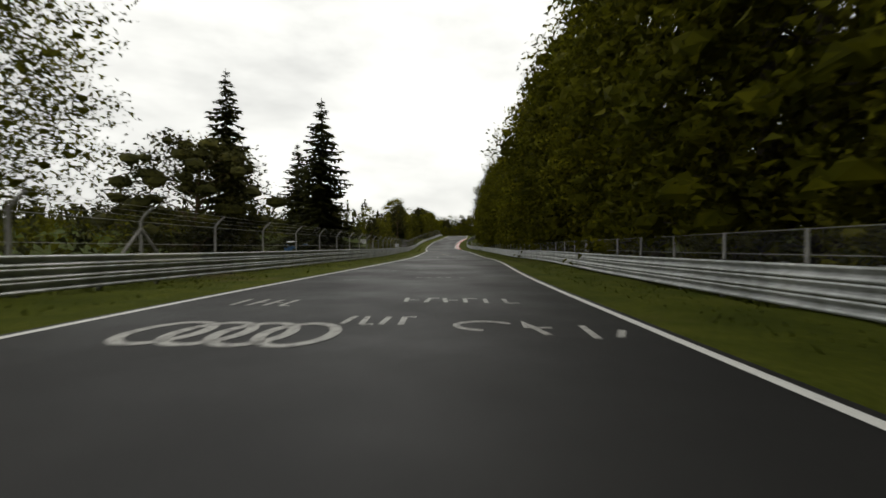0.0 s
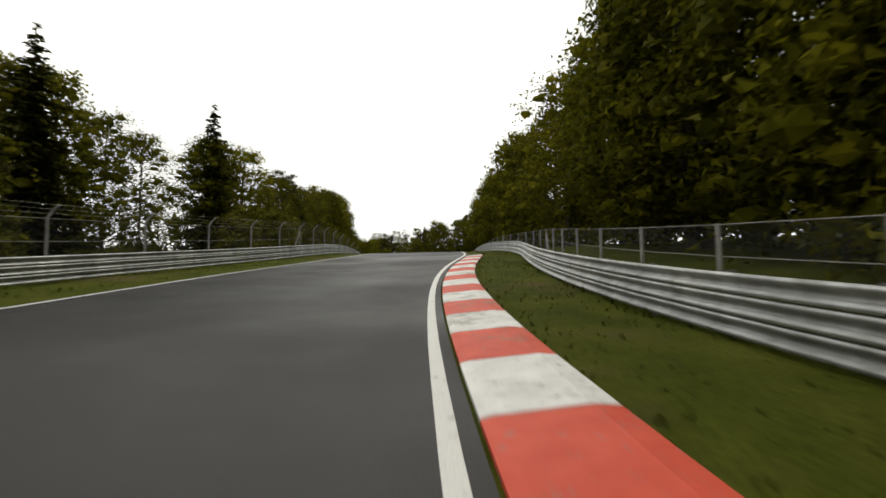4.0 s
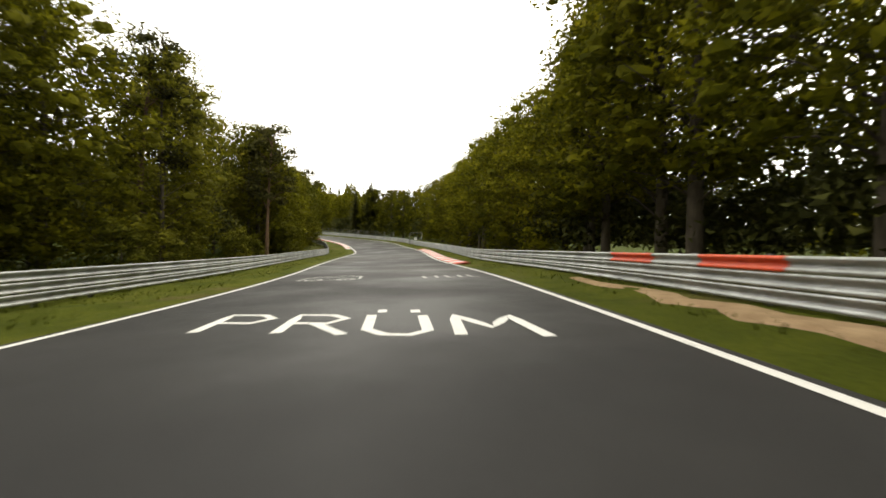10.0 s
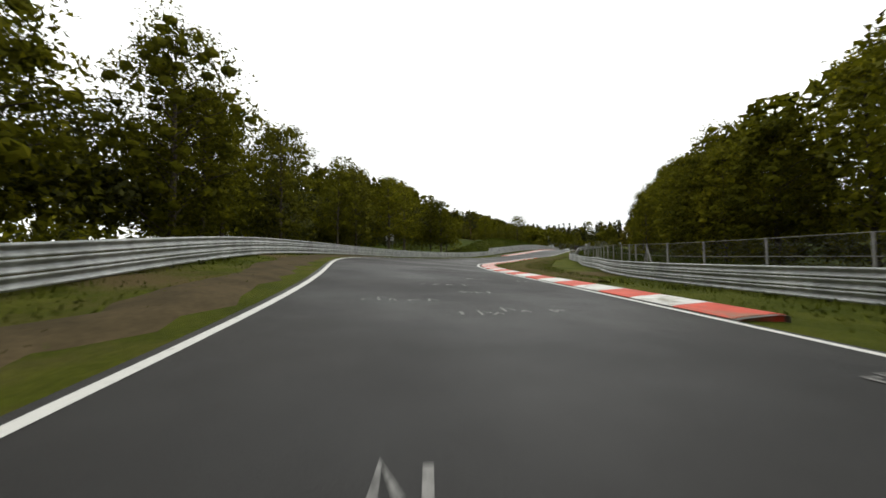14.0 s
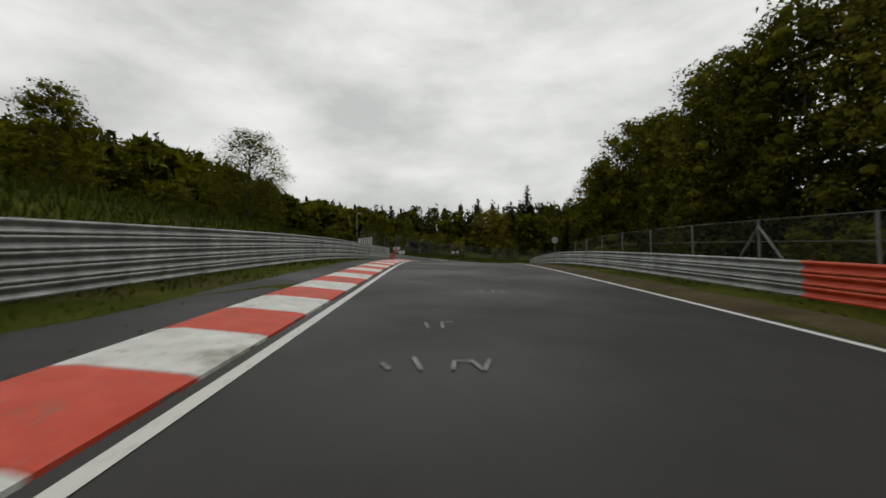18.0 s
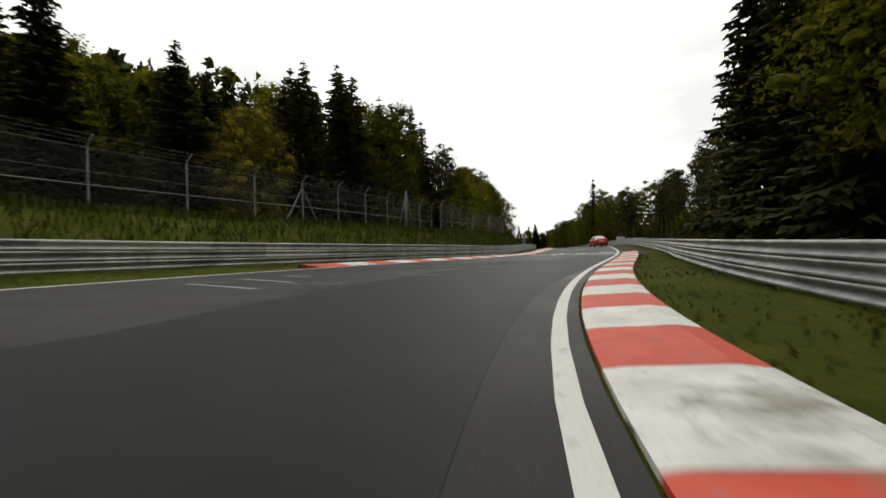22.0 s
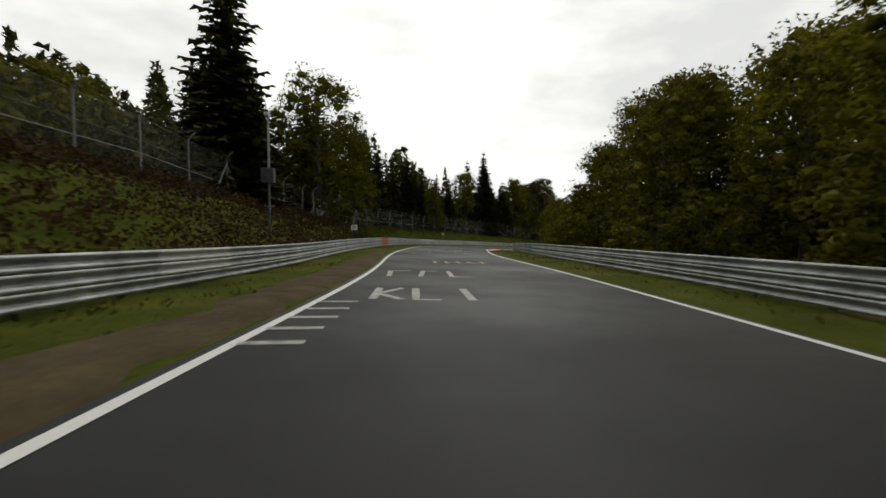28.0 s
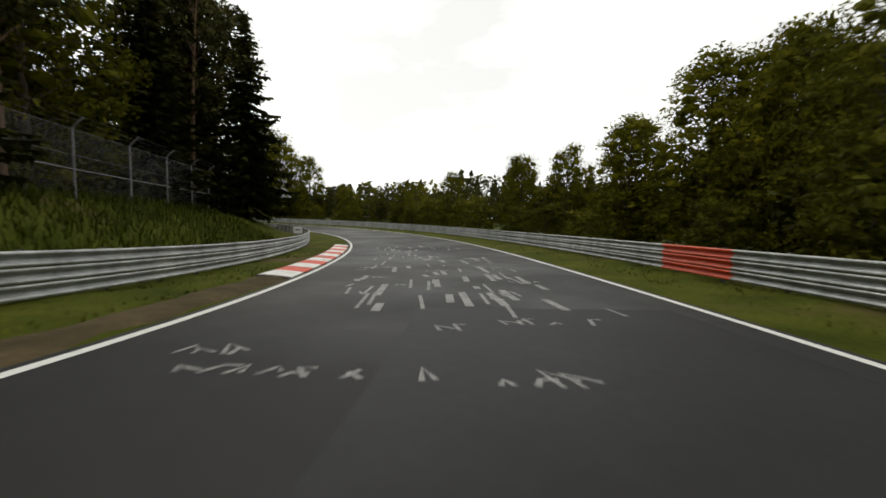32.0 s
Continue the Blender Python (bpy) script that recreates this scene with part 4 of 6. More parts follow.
def band(side, s0, s1, d0, d1, gap, kinds, lo, hi, wide=1.0, back=False, leaf=0.8, n=230, under=False):
    """A strip of trees d0 to d1 metres from the middle of the road, as tall as the woods' outline lets them; under: low growth below it."""
    names = [k for k, n in kinds for _ in range(n)]
    s = s0
    while s < s1:
        d = side * (d0 + (d1 - d0) * tree_rng.random() ** 1.3)
        q = s + tree_rng.uniform(-0.4, 0.4) * gap
        kind, top = tree_rng.choice(names), roof(q, d)
        tall = tree_rng.uniform(lo, hi)
        if under or kind == "bush":
            tall = min(tall, max(top * 0.9, 1.6))
        elif top < 22:
            tall = min(top * tree_rng.uniform(0.84, 1.0) * (1.08 if kind in ("spruce", "pine") else 1.0), hi * 1.6)
        else:
            tall = tree_rng.uniform(max(lo, 17.0), 21.5)
        if 660 < q < 684 and -46 < d < -22:  # low growth before the round golden tree
            tall = min(tall, 4.2)
        if clear_of_road(q, d) and tall > (2.6 if kind != "bush" else 1.4):
            if back:
                plant_back(kind, q, d, tall, leaf, n)
            else:
                plant(kind, q, d, tall, wide)
        s += gap * tree_rng.uniform(0.7, 1.3)


B, T, W, U, P, S, A, N = "beech", "tall_beech", "birch", "bush", "pine", "spruce", "airy", "slender"
# forest on the right of the road
band(1, -60, 105, 12, 14, 4.2, [(B, 1)], 14, 18, 1.05)
band(1, 105, 168, 14, 16, 4.2, [(B, 1)], 14, 18)
band(1, -60, 168, 16, 24, 5.0, [(T, 2), (B, 1)], 17, 21, back=True)
band(1, -30, 100, 10.5, 11.5, 5.5, [(U, 1)], 2.5, 4.0)
band(1, 168, 236, 12, 18, 4.5, [(B, 3), (T, 1), (P, 1)], 13, 17)
band(1, 185, 240, 20, 30, 6.0, [(S, 1), (B, 1)], 17, 21, back=True)
band(1, 236, 285, 15, 22, 4.5, [(P, 3), (S, 2), (B, 1)], 13, 17)
band(1, 236, 290, 10, 13, 6.0, [(U, 2), (B, 1)], 3, 6)
band(1, 285, 418, 13, 15.5, 4.2, [(T, 3), (B, 1)], 14, 18, 1.1)
band(1, 280, 425, 15, 28, 2.6, [(T, 2), (B, 1), (P, 1)], 15, 19, back=True)
band(1, 418, 460, 13, 18, 4.2, [(B, 3), (S, 1)], 11, 15)
band(1, 425, 470, 17, 27, 2.6, [(B, 2), (S, 1)], 14, 18, back=True, leaf=0.3, n=380)
band(1, 468, 548, 20, 23, 4.0, [(B, 3), (T, 1)], 7, 10)
band(1, 470, 556, 24, 32, 5.5, [(T, 1), (B, 1)], 9, 12, back=True)
band(1, 548, 632, 22, 26, 4.0, [(T, 2), (B, 1), (W, 1)], 13, 16)
band(1, 556, 640, 24, 32, 4.5, [(T, 1), (P, 1), (B, 1)], 14, 18, back=True)
band(1, 560, 625, 11, 12.5, 6.0, [(U, 1)], 1.8, 3.2)
band(1, 628, 706, 15, 19, 4.2, [(S, 2), (T, 1), (B, 1)], 14, 18)
band(1, 645, 720, 17, 26, 6.0, [(S, 1), (P, 1), (T, 1)], 15, 19, back=True)
band(1, 714, 782, 12, 20, 3.8, [(P, 5), (N, 1)], 12, 15, 0.85)
band(1, 714, 800, 14, 24, 6.0, [(B, 2), (W, 1)], 7, 11, back=True)
band(1, 782, 840, 13, 19, 2.8, [(N, 1)], 14, 18)
band(1, 842, 905, 12, 20, 4.8, [(B, 2), (W, 1)], 10, 14)
band(1, 855, 910, 19, 27, 2.6, [(B, 2), (S, 1)], 12, 16, back=True, leaf=0.3, n=420)
band(1, 800, 905, 9, 11, 7.0, [(U, 1)], 2, 4)
band(1, 905, 922, 12, 17, 5.0, [(T, 1), (W, 2), (B, 1)], 11, 14)
band(1, 930, 1000, 11, 20, 4.6, [(B, 2), (U, 2), (W, 1)], 5, 9)
band(1, 985, 1090, 12, 20, 4.5, [(B, 2), (W, 1)], 8, 11)
band(1, 975, 1090, 9.5, 11, 6.0, [(U, 1)], 2.5, 4.5)
# forest on the left
band(-1, 76, 103, 11.5, 15, 4.0, [(W, 3), (P, 1)], 5, 8)
band(-1, 76, 118, 10.5, 12, 3.5, [(U, 1)], 2, 3.4)
band(-1, 137, 192, 14, 19, 4.0, [(W, 2), (B, 2), (S, 1)], 7, 10)
band(-1, 120, 192, 11, 13, 5.0, [(U, 2), (W, 1)], 2.5, 4.5)
band(-1, 192, 250, 13, 18, 4.2, [(P, 3), (B, 1)], 14, 17)
band(-1, 190, 252, 12.5, 14.5, 3.8, [(B, 3), (U, 1)], 6.5, 9.5)
band(-1, 246, 306, 12, 14.5, 3.8, [(B, 1)], 11, 14)
band(-1, 250, 310, 15, 22, 6.0, [(S, 1), (B, 1)], 16, 20, back=True)
band(-1, 306, 392, 13, 19, 4.8, [(W, 3), (B, 2)], 9, 13)
band(-1, 306, 392, 10.5, 12.5, 6.0, [(U, 1)], 2, 4)
band(-1, 388, 436, 13, 17, 3.8, [(B, 2), (W, 1)], 12, 15)
band(-1, 395, 440, 17, 26, 6.0, [(P, 1), (B, 1)], 14, 17, back=True)
band(-1, 434, 486, 12, 17, 4.2, [(P, 2), (B, 2), (W, 1)], 12, 16)
band(-1, 436, 486, 18, 26, 6.0, [(T, 1), (P, 1)], 14, 17, back=True)
band(-1, 484, 534, 10, 15, 4.6, [(T, 3), (W, 1)], 10, 14)
band(-1, 484, 532, 16, 26, 6.0, [(T, 1), (B, 1)], 11, 14, back=True)
band(-1, 552, 590, 18, 28, 7.0, [(W, 2), (U, 1)], 5, 8)
band(-1, 556, 640, 28, 36, 3.2, [(U, 2), (W, 1)], 3, 6)
band(-1, 640, 690, 24, 32, 3.2, [(U, 2), (W, 1)], 3, 6)
band(-1, 560, 700, 36, 48, 3.6, [(W, 1), (B, 3), (U, 1)], 5, 7.5)
for d0, d1, tall in ((42, 52, 8), (48, 60, 9.5), (56, 70, 11), (66, 84, 13), (80, 100, 14), (96, 120, 15)):
    band(-1, 535, 735, d0, d1, 2.7, [(S, 4), (B, 1)], tall, tall + 3.5, back=True, leaf=0.65, n=260)
for d0, d1 in ((36, 44), (40, 60)):
    band(-1, 540, 735, d0, d1, 2.2, [(B, 1)], 5, 8, back=True)
band(-1, 690, 790, 90, 140, 2.2, [(S, 1)], 15, 20, back=True, leaf=0.65, n=260)
band(-1, 575, 690, 52, 62, 6.5, [(S, 1)], 10, 14)
band(-1, 690, 750, 26, 60, 3.2, [(S, 3), (B, 1)], 15, 21)
band(-1, 700, 750, 40, 70, 2.6, [(S, 3), (B, 1)], 15, 20, back=True)
band(-1, 703, 737, 18, 24, 3.4, [(S, 3), (B, 1)], 14, 18)
band(-1, 737, 812, 16, 20, 3.9, [(B, 4), (P, 1)], 12.5, 16.5)
band(-1, 740, 812, 22, 32, 6.0, [(S, 1), (T, 1), (P, 1)], 15, 18, back=True)
band(-1, 812, 900, 17, 23, 4.4, [(B, 2), (P, 1), (S, 1)], 10, 14)
band(-1, 820, 905, 24, 40, 6.0, [(S, 2), (B, 1)], 15, 19, back=True)
band(-1, 900, 985, 17, 24, 4.4, [(S, 2), (B, 1)], 11, 17)
band(-1, 900, 985, 25, 55, 4.4, [(S, 3), (P, 1)], 16, 21, back=True)
band(-1, 985, 1090, 14, 24, 4.2, [(P, 2), (S, 2), (B, 1)], 12, 18)
band(1, 916, 962, 12.5, 18, 3.2, [(B, 1)], 4.5, 7)
band(1, 915, 992, 15.5, 19, 2.4, [(B, 2), (P, 1)], 3, 5, back=True, n=200)
band(-1, 190, 252, 10.2, 11.4, 3.6, [(U, 1)], 2.5, 4.2)
# undergrowth that closes the wood below the crowns; mostly in dark needle colour that stands in for shade
for side, s0, s1, d0 in ((1, -60, 260, 15.5), (1, 260, 470, 14.5), (1, 550, 640, 23), (1, 655, 915, 16), (1, 985, 1080, 16), (-1, 200, 480, 16), (-1, 480, 535, 14), (-1, 700, 1080, 21)):
    band(side, s0, s1, d0, d0 + 3, 2.6, [(B, 1), (P, 2)], 3.5, 6, back=True, leaf=0.3, n=200, under=True)
    band(side, s0, s1, d0 + 5, d0 + 10, 2.4, [(P, 1)], 5, 9, back=True, leaf=0.6, n=200, under=True)
# trees that stand out
for kind, s, d, tall, wide in (
        (S, 44, -13.2, 17, 1.0), (S, 43, -22.5, 19.8, 0.95), ("bushy_pine", 40, -24, 12, 1.1), ("bushy_pine", 73, -21, 9, 0.9), (A, 14, -17.5, 16, 1.1), (S, 63, -22, 17, 1.15),
        (P, 90, -10, 9.8, 1.0), (S, 110, -10.5, 10, 0.9), (B, 132, -14.5, 14.8, 0.95), (S, 155, -16, 12.5, 0.8), (S, 166, -14, 11.5, 0.8),
        (S, 258, 17, 15, 1.0), (P, 280, 13.5, 15.2, 1.2), (S, 274, -13, 16.5, 1.0), (S, 311, -15, 24, 0.9), (A, 321, -14, 13, 1.1), (P, 368, -15, 14.5, 1.1),
        (P, 385, -12, 14, 1.1), (S, 436, -14, 15.5, 0.8), (S, 452, 15, 15, 1.0), (S, 456, 13, 12.5, 1.0), (P, 562, -20, 6.6, 1.5),
        (A, 604, -20, 9.5, 1.3), (B, 591, -26, 8, 1.2), (B, 622, -30, 9.5, 1.2), ("golden", 679, -41, 13.7, 1.15), (S, 688, -48, 23.8, 1.0),
        (S, 711, 14, 21, 1.0), (S, 714, 16.5, 20, 1.0), (S, 708, 17, 21, 1.0), (S, 716, 13, 22, 0.9), (S, 703, 14.5, 21, 1.0),
        (S, 690, -22, 13, 1.1), (S, 696, -22, 12, 1.1), (S, 705, -30, 13.3, 1.0), (S, 712, -24, 16, 1.1), (S, 722, -26, 19, 1.0), (S, 724, -25, 18.5, 1.0), (S, 736, -22, 18, 0.9), ("golden", 699, -19, 7.9, 0.9),
        (P, 758, 15, 12.6, 1.1), (P, 752, 15, 9, 1.0), (P, 728, 16, 14.5, 1.1), (P, 770, 18, 13.4, 1.0), (P, 778, 18, 14.5, 1.0),
        (N, 801, 15, 16.4, 1.0), (N, 793, 14, 13.8, 1.0), (N, 788, 14.5, 13.3, 1.0), (N, 785, 13.5, 12.3, 1.0), (N, 783, 14, 10.1, 1.0), (N, 812, 17, 18.5, 1.0), (S, 826, 18, 24.5, 0.9),
        (P, 868, 12.5, 13, 1.2), (B, 806, -12.5, 13, 1.2), (S, 890, -15, 17.5, 1.1), (B, 905, -14, 15.5, 1.1), (S, 928, -18, 16.7, 1.0), (S, 941, -18, 15, 0.9),
        (B, 910, 17, 12.6, 1.1), (B, 916, 18, 13, 1.0), (A, 938, 15, 9.8, 1.05), (B, 945, -15, 9.2, 1.0), (S, 951, -18, 13.1, 1.0), (S, 942, -17, 13.4, 1.0),
        ("blossom", 918, -18, 6, 1.1), (S, 965, -16, 21, 0.9), (S, 966, -22, 19, 0.9), (B, 985, -17, 16.8, 0.8), (B, 975, 16, 9.4, 1.0), (B, 999, 18, 12, 1.0),
        (B, 1001, 16, 11.5, 1.0), (B, 996, 16, 10.7, 1.0), (S, 1008, -16, 15.4, 1.0), (S, 1014, -15, 15, 1.0), (S, 1019, -12, 17, 1.0)):
    if clear_of_road(s, d):
        plant(kind, s, d, tall, wide)


# ---- far woods, one mass of small trees ----
def build_far_woods():
    rng = np.random.default_rng(8)
    lo, hi = LINE[:, :2].min(0) - 330, LINE[:, :2].max(0) + 330
    xy = rng.uniform(lo, hi, (15000, 2))
    s, d = nearest(xy)
    keep = (np.abs(d) > 34) & (np.abs(d) < 34 + 190 * rng.random(len(d)) ** 1.5) & ~((d < 0) & (s < 110) & (np.abs(d) < 190)) & ~((d < 0) & (s > 520) & (s < 700) & (np.abs(d) < 80))
    xy, s, d = xy[keep], s[keep], d[keep]
    z = ground_height(s, d)
    dark, light = [], []
    for (x, y), g, off, q_s, q_d in zip(xy, z, np.abs(d), s, d):
        conifer = rng.random() < 0.55
        tall = min(rng.uniform(13, 19) if conifer else rng.uniform(10, 14), max(4.0, roof(q_s, q_d)))
        n = 120 if off < 75 else 48
        u = rng.random(n)
        r = (1 - u) * 2.6 + 0.2 if conifer else 3.6 * np.sqrt(np.clip(np.sin(np.pi * (0.12 + 0.86 * u)), 0, 1))
        q = rng.uniform(0, 2 * math.pi, n)
        c = np.column_stack([x + np.cos(q) * r * 0.8, y + np.sin(q) * r * 0.8, g + tall * (0.08 + 0.9 * u)])
        way = unit(c - (x, y, g + tall * 0.35)) + (0, 0, 0.3) + rng.normal(0, 0.3, c.shape)
        (dark if conifer else light).append((leaf_tris(rng, c, 0.6 if off < 75 else 1.3, 0.1), way))
    # the dark heap also holds the undergrowth whose shade is put into its colour
    for name, label, heap, mat in (("far_spruce_wood", "dark conifer forest and undergrowth coloured dark for shade behind the first rows of trees", dark + BACK["dark"], SPRUCE),
                                   ("far_leaf_wood", "green broadleaf forest behind the first rows of trees", light + BACK["light"], BEECH)):
        tris, ways = (np.concatenate([h[i] for h in heap]) for i in (0, 1))
        tagged(new(name, tris_mesh(name, tris, mat, ways)), label, "forest", kind="stuff")


build_far_woods()


# ---- grass blades on the verges ----
def build_grass():
    rng = np.random.default_rng(3)
    n = 200000
    s = rng.uniform(-20, 1010, n)
    side = rng.choice((-1, 1), n)
    out = rng.uniform(0.1, 1.0, n) ** 0.8 * 5.5
    d = side * (half(s) + 0.25 + out)
    p = on_road(s, d)
    p[:, 2] = ground_height(s, d) - 0.03
    tall = rng.uniform(0.04, 0.1, n) * np.where(out > 3.2, 2.0, 1.0)
    q = rng.uniform(0, 6.28, n)
    w = np.column_stack([np.cos(q), np.sin(q), np.zeros(n)]) * 0.022
    tip = p + np.column_stack([rng.normal(0, 0.04, n), rng.normal(0, 0.04, n), tall])
    quads = np.stack([p - w, p + w, tip + w * 0.25, tip - w * 0.25], 1)
    tagged(new("grass", quads_mesh("grass", quads, BLADE, True)), "short green grass blades on the verges", "grass", kind="stuff")


build_grass()


# ---- tall grass and scrub on the banks ----
def build_bank_growth():
    rng = np.random.default_rng(14)

    def rooted(n, s0, s1, side, near, far):
        s = rng.uniform(s0, s1, n)
        d = rail_at(side, s) + side * (near + (far - near) * rng.random(n))
        p = on_road(s, d)
        p[:, 2] = ground_height(s, d)
        return p

    blades = []
    for s0, s1, side, n in ((535, 765, -1, 60000), (905, 1010, -1, 26000), (-10, 120, -1, 20000), (300, 400, -1, 14000), (440, 560, 1, 22000)):
        p = rooted(n, s0, s1, side, 0.4, 7.5)
        q = rng.uniform(0, 6.28, n)
        w = np.column_stack([np.cos(q), np.sin(q), np.zeros(n)]) * 0.03
        tip = p + np.column_stack([rng.normal(0, 0.1, n), rng.normal(0, 0.1, n), rng.uniform(0.15, 0.5, n)])
        blades.append(np.stack([p - w, p + w, tip + w * 0.2, tip - w * 0.2], 1))
    tagged(new("tall_grass", quads_mesh("tall_grass", np.concatenate(blades), BANK_BLADE, True)), "tall fresh green grass on the banks", "grass", kind="stuff")
    tufts = []
    for s0, s1, n in ((765, 830, 2600), (830, 905, 3400)):
        p = rooted(n, s0, s1, -1, 0.7, 8.5)
        c = np.repeat(p, 16, 0) + rng.normal(size=(16 * n, 3)) * (0.3, 0.3, 0.16) + (0, 0, 0.2)
        tufts.append(leaf_tris(rng, c, 0.09))
    tagged(new("scrub", tris_mesh("scrub", np.concatenate(tufts), SCRUB)), "low brown and green scrub on the earth bank", "scrub", kind="stuff")


build_bank_growth()


# ---- bare strips, run-off and newer asphalt ----
DARK_ASPHALT = worn("newer_asphalt", (0.0135, 0.0135, 0.014), (0.019, 0.019, 0.019), 0.6, 0.6, 0, 0.3, 0.16)
PALE_ASPHALT = worn("bleached_asphalt", (0.042, 0.04, 0.037), (0.06, 0.057, 0.052), 0.5, 0.7, 0, 0.3, 0.2)
EARTH = worn("bare_earth", (0.055, 0.042, 0.02), (0.095, 0.07, 0.035), 1.2, 0.95, 0, 0.6, 0.1)


def strip(name, label, category, material, s0, s1, inner, outer, up=0.004, ragged=0.0, seed=1):
    """A flat strip of surface; inner and outer: metres right of the middle, as tables by metres along."""
    rng = np.random.default_rng(seed)
    ss = np.arange(s0, s1 + 0.1, 1.0)
    fade = np.clip(np.minimum(ss - s0, s1 - ss) / 6 + 0.15, 0, 1) if ragged else np.ones(len(ss))
    a, b = table(inner, ss), table(outer, ss)
    mid = (a + b) / 2
    a = mid + (a - mid) * fade + rng.normal(0, 1, len(ss)) * ragged
    b = mid + (b - mid) * fade + rng.normal(0, 1, len(ss)) * ragged
    cols = [on_road(ss, a + (b - a) * k / 4) for k in range(5)]
    for k, c in enumerate(cols):
        d = a + (b - a) * k / 4
        c[:, 2] = ground_height(ss, d) + (up if not ragged else (0.045 if 0 < k < 4 else -0.03))
    rows = np.stack(cols, 1)
    n = len(ss)
    faces = [(i * 5 + j, i * 5 + j + 1, i * 5 + j + 6, i * 5 + j + 5) for i in range(n - 1) for j in range(4)]
    tagged(new(name, smooth(mesh_from(name, rows.reshape(-1, 3), faces, material))), label, category, kind="structure")


def beside(side, s, off):
    """Rows of a table that run off metres beyond the road's edge."""
    return [(q, side * (float(half(q)) + off)) for q in np.arange(s[0], s[1] + 6, 6.0)]


strip("gravel_strip", "sandy gravel strip in the grass verge", "gravel", SAND, 255, 352, beside(1, (255, 352), 1.5), beside(1, (255, 352), 2.5), ragged=0.17, seed=2)
strip("runoff", "grey asphalt run-off behind the kerb", "asphalt", ASPHALT, 538, 622, beside(-1, (538, 622), 1.2), beside(-1, (538, 622), 3.2), ragged=0.08, seed=3)
strip("earth_strip", "brown bare earth along the asphalt edge", "earth", EARTH, 838, 892, beside(-1, (838, 892), 0.2), beside(-1, (838, 892), 1.7), ragged=0.14, seed=4)
strip("earth_strip", "brown bare earth along the asphalt edge", "earth", EARTH, 968, 1010, beside(-1, (968, 1010), 0.2), beside(-1, (968, 1010), 1.3), ragged=0.14, seed=5)
strip("earth_strip", "brown bare earth below the guard rail", "earth", EARTH, 180, 232, beside(1, (180, 232), 1.2), beside(1, (180, 232), 2.6), ragged=0.15, seed=6)
strip("earth_strip", "brown bare earth below the guard rail", "earth", EARTH, 704, 760, beside(1, (704, 760), 0.3), beside(1, (704, 760), 2.0), ragged=0.14, seed=7)
strip("earth_strip", "brown bare earth below the guard rail", "earth", EARTH, 558, 612, beside(1, (558, 612), 0.3), beside(1, (558, 612), 1.6), ragged=0.14, seed=8)
strip("earth_strip", "brown bare earth in the grass verge", "earth", EARTH, 452, 502, beside(-1, (452, 502), 0.8), beside(-1, (452, 502), 2.3), ragged=0.16, seed=9)
DRY_GRASS = grass_material("dry_grass", (0.06, 0.05, 0.014), (0.085, 0.07, 0.02), (0.1, 0.09, 0.024))
strip("dry_verge", "dry brownish grass inside the bend", "grass", DRY_GRASS, 474, 534, beside(1, (474, 534), 1.4), beside(1, (474, 534), 5.5), ragged=0.2, seed=10)
strip("asphalt_patch", "darker newer asphalt laid along the bend", "asphalt patch", DARK_ASPHALT, 618, 702, [(618, 0.9), (640, 0.3), (655, -0.4), (667, -2.0), (680, 0.6), (690, 0.2), (702, 2.0)], [(618, 3.9), (702, 3.9)])
strip("asphalt_patch", "darker newer asphalt laid along the bend", "asphalt patch", DARK_ASPHALT, 916, 985, [(916, 0.4), (930, 1.2), (952, -0.3), (962, -1.9), (985, -0.8)], [(916, 3.6), (985, 3.4)])
strip("asphalt_patch", "darker newer asphalt laid along the bend", "asphalt patch", DARK_ASPHALT, 196, 246, [(196, -3.4), (246, -3.4)], [(196, 0.6), (211, 0.4), (246, 0.9)])
strip("asphalt_patch", "bleached old asphalt beside the racing line", "asphalt patch", PALE_ASPHALT, 246, 330, [(246, -3.6), (330, -3.6)], [(246, -1.5), (285, -2.0), (330, -2.6)])

# ---- painted writing on the asphalt ----
GLYPHS = {
    "P": [[(0, 0), (0, 1), (0.6, 1), (0.85, 0.8), (0.6, 0.5), (0, 0.5)]],
    "R": [[(0, 0), (0, 1), (0.6, 1), (0.85, 0.8), (0.6, 0.5), (0, 0.5)], [(0.4, 0.5), (0.95, 0)]],
    "U": [[(0, 1), (0, 0.2), (0.25, 0), (0.6, 0), (0.85, 0.2), (0.85, 1)]],
    "M": [[(0, 0), (0.1, 1), (0.5, 0.35), (0.95, 1), (1.05, 0)]],
    "S": [[(0.85, 0.9), (0.4, 1), (0.05, 0.8), (0.8, 0.3), (0.5, 0), (0, 0.1)]],
    "E": [[(0.8, 1), (0, 1), (0, 0), (0.8, 0)], [(0, 0.5), (0.6, 0.5)]],
    "L": [[(0, 1), (0, 0), (0.75, 0)]],
    "C": [[(0.85, 0.9), (0.4, 1), (0, 0.6), (0.1, 0.15), (0.5, 0), (0.85, 0.1)]],
    "H": [[(0, 0), (0, 1)], [(0.85, 0), (0.85, 1)], [(0, 0.5), (0.85, 0.5)]],
    "I": [[(0.4, 0), (0.4, 1)]],
    "D": [[(0, 0), (0, 1), (0.5, 1), (0.85, 0.6), (0.8, 0.25), (0.5, 0), (0, 0)]],
    "K": [[(0, 0), (0, 1)], [(0.8, 1), (0.05, 0.45), (0.85, 0)]],
}
paint_count = [0]


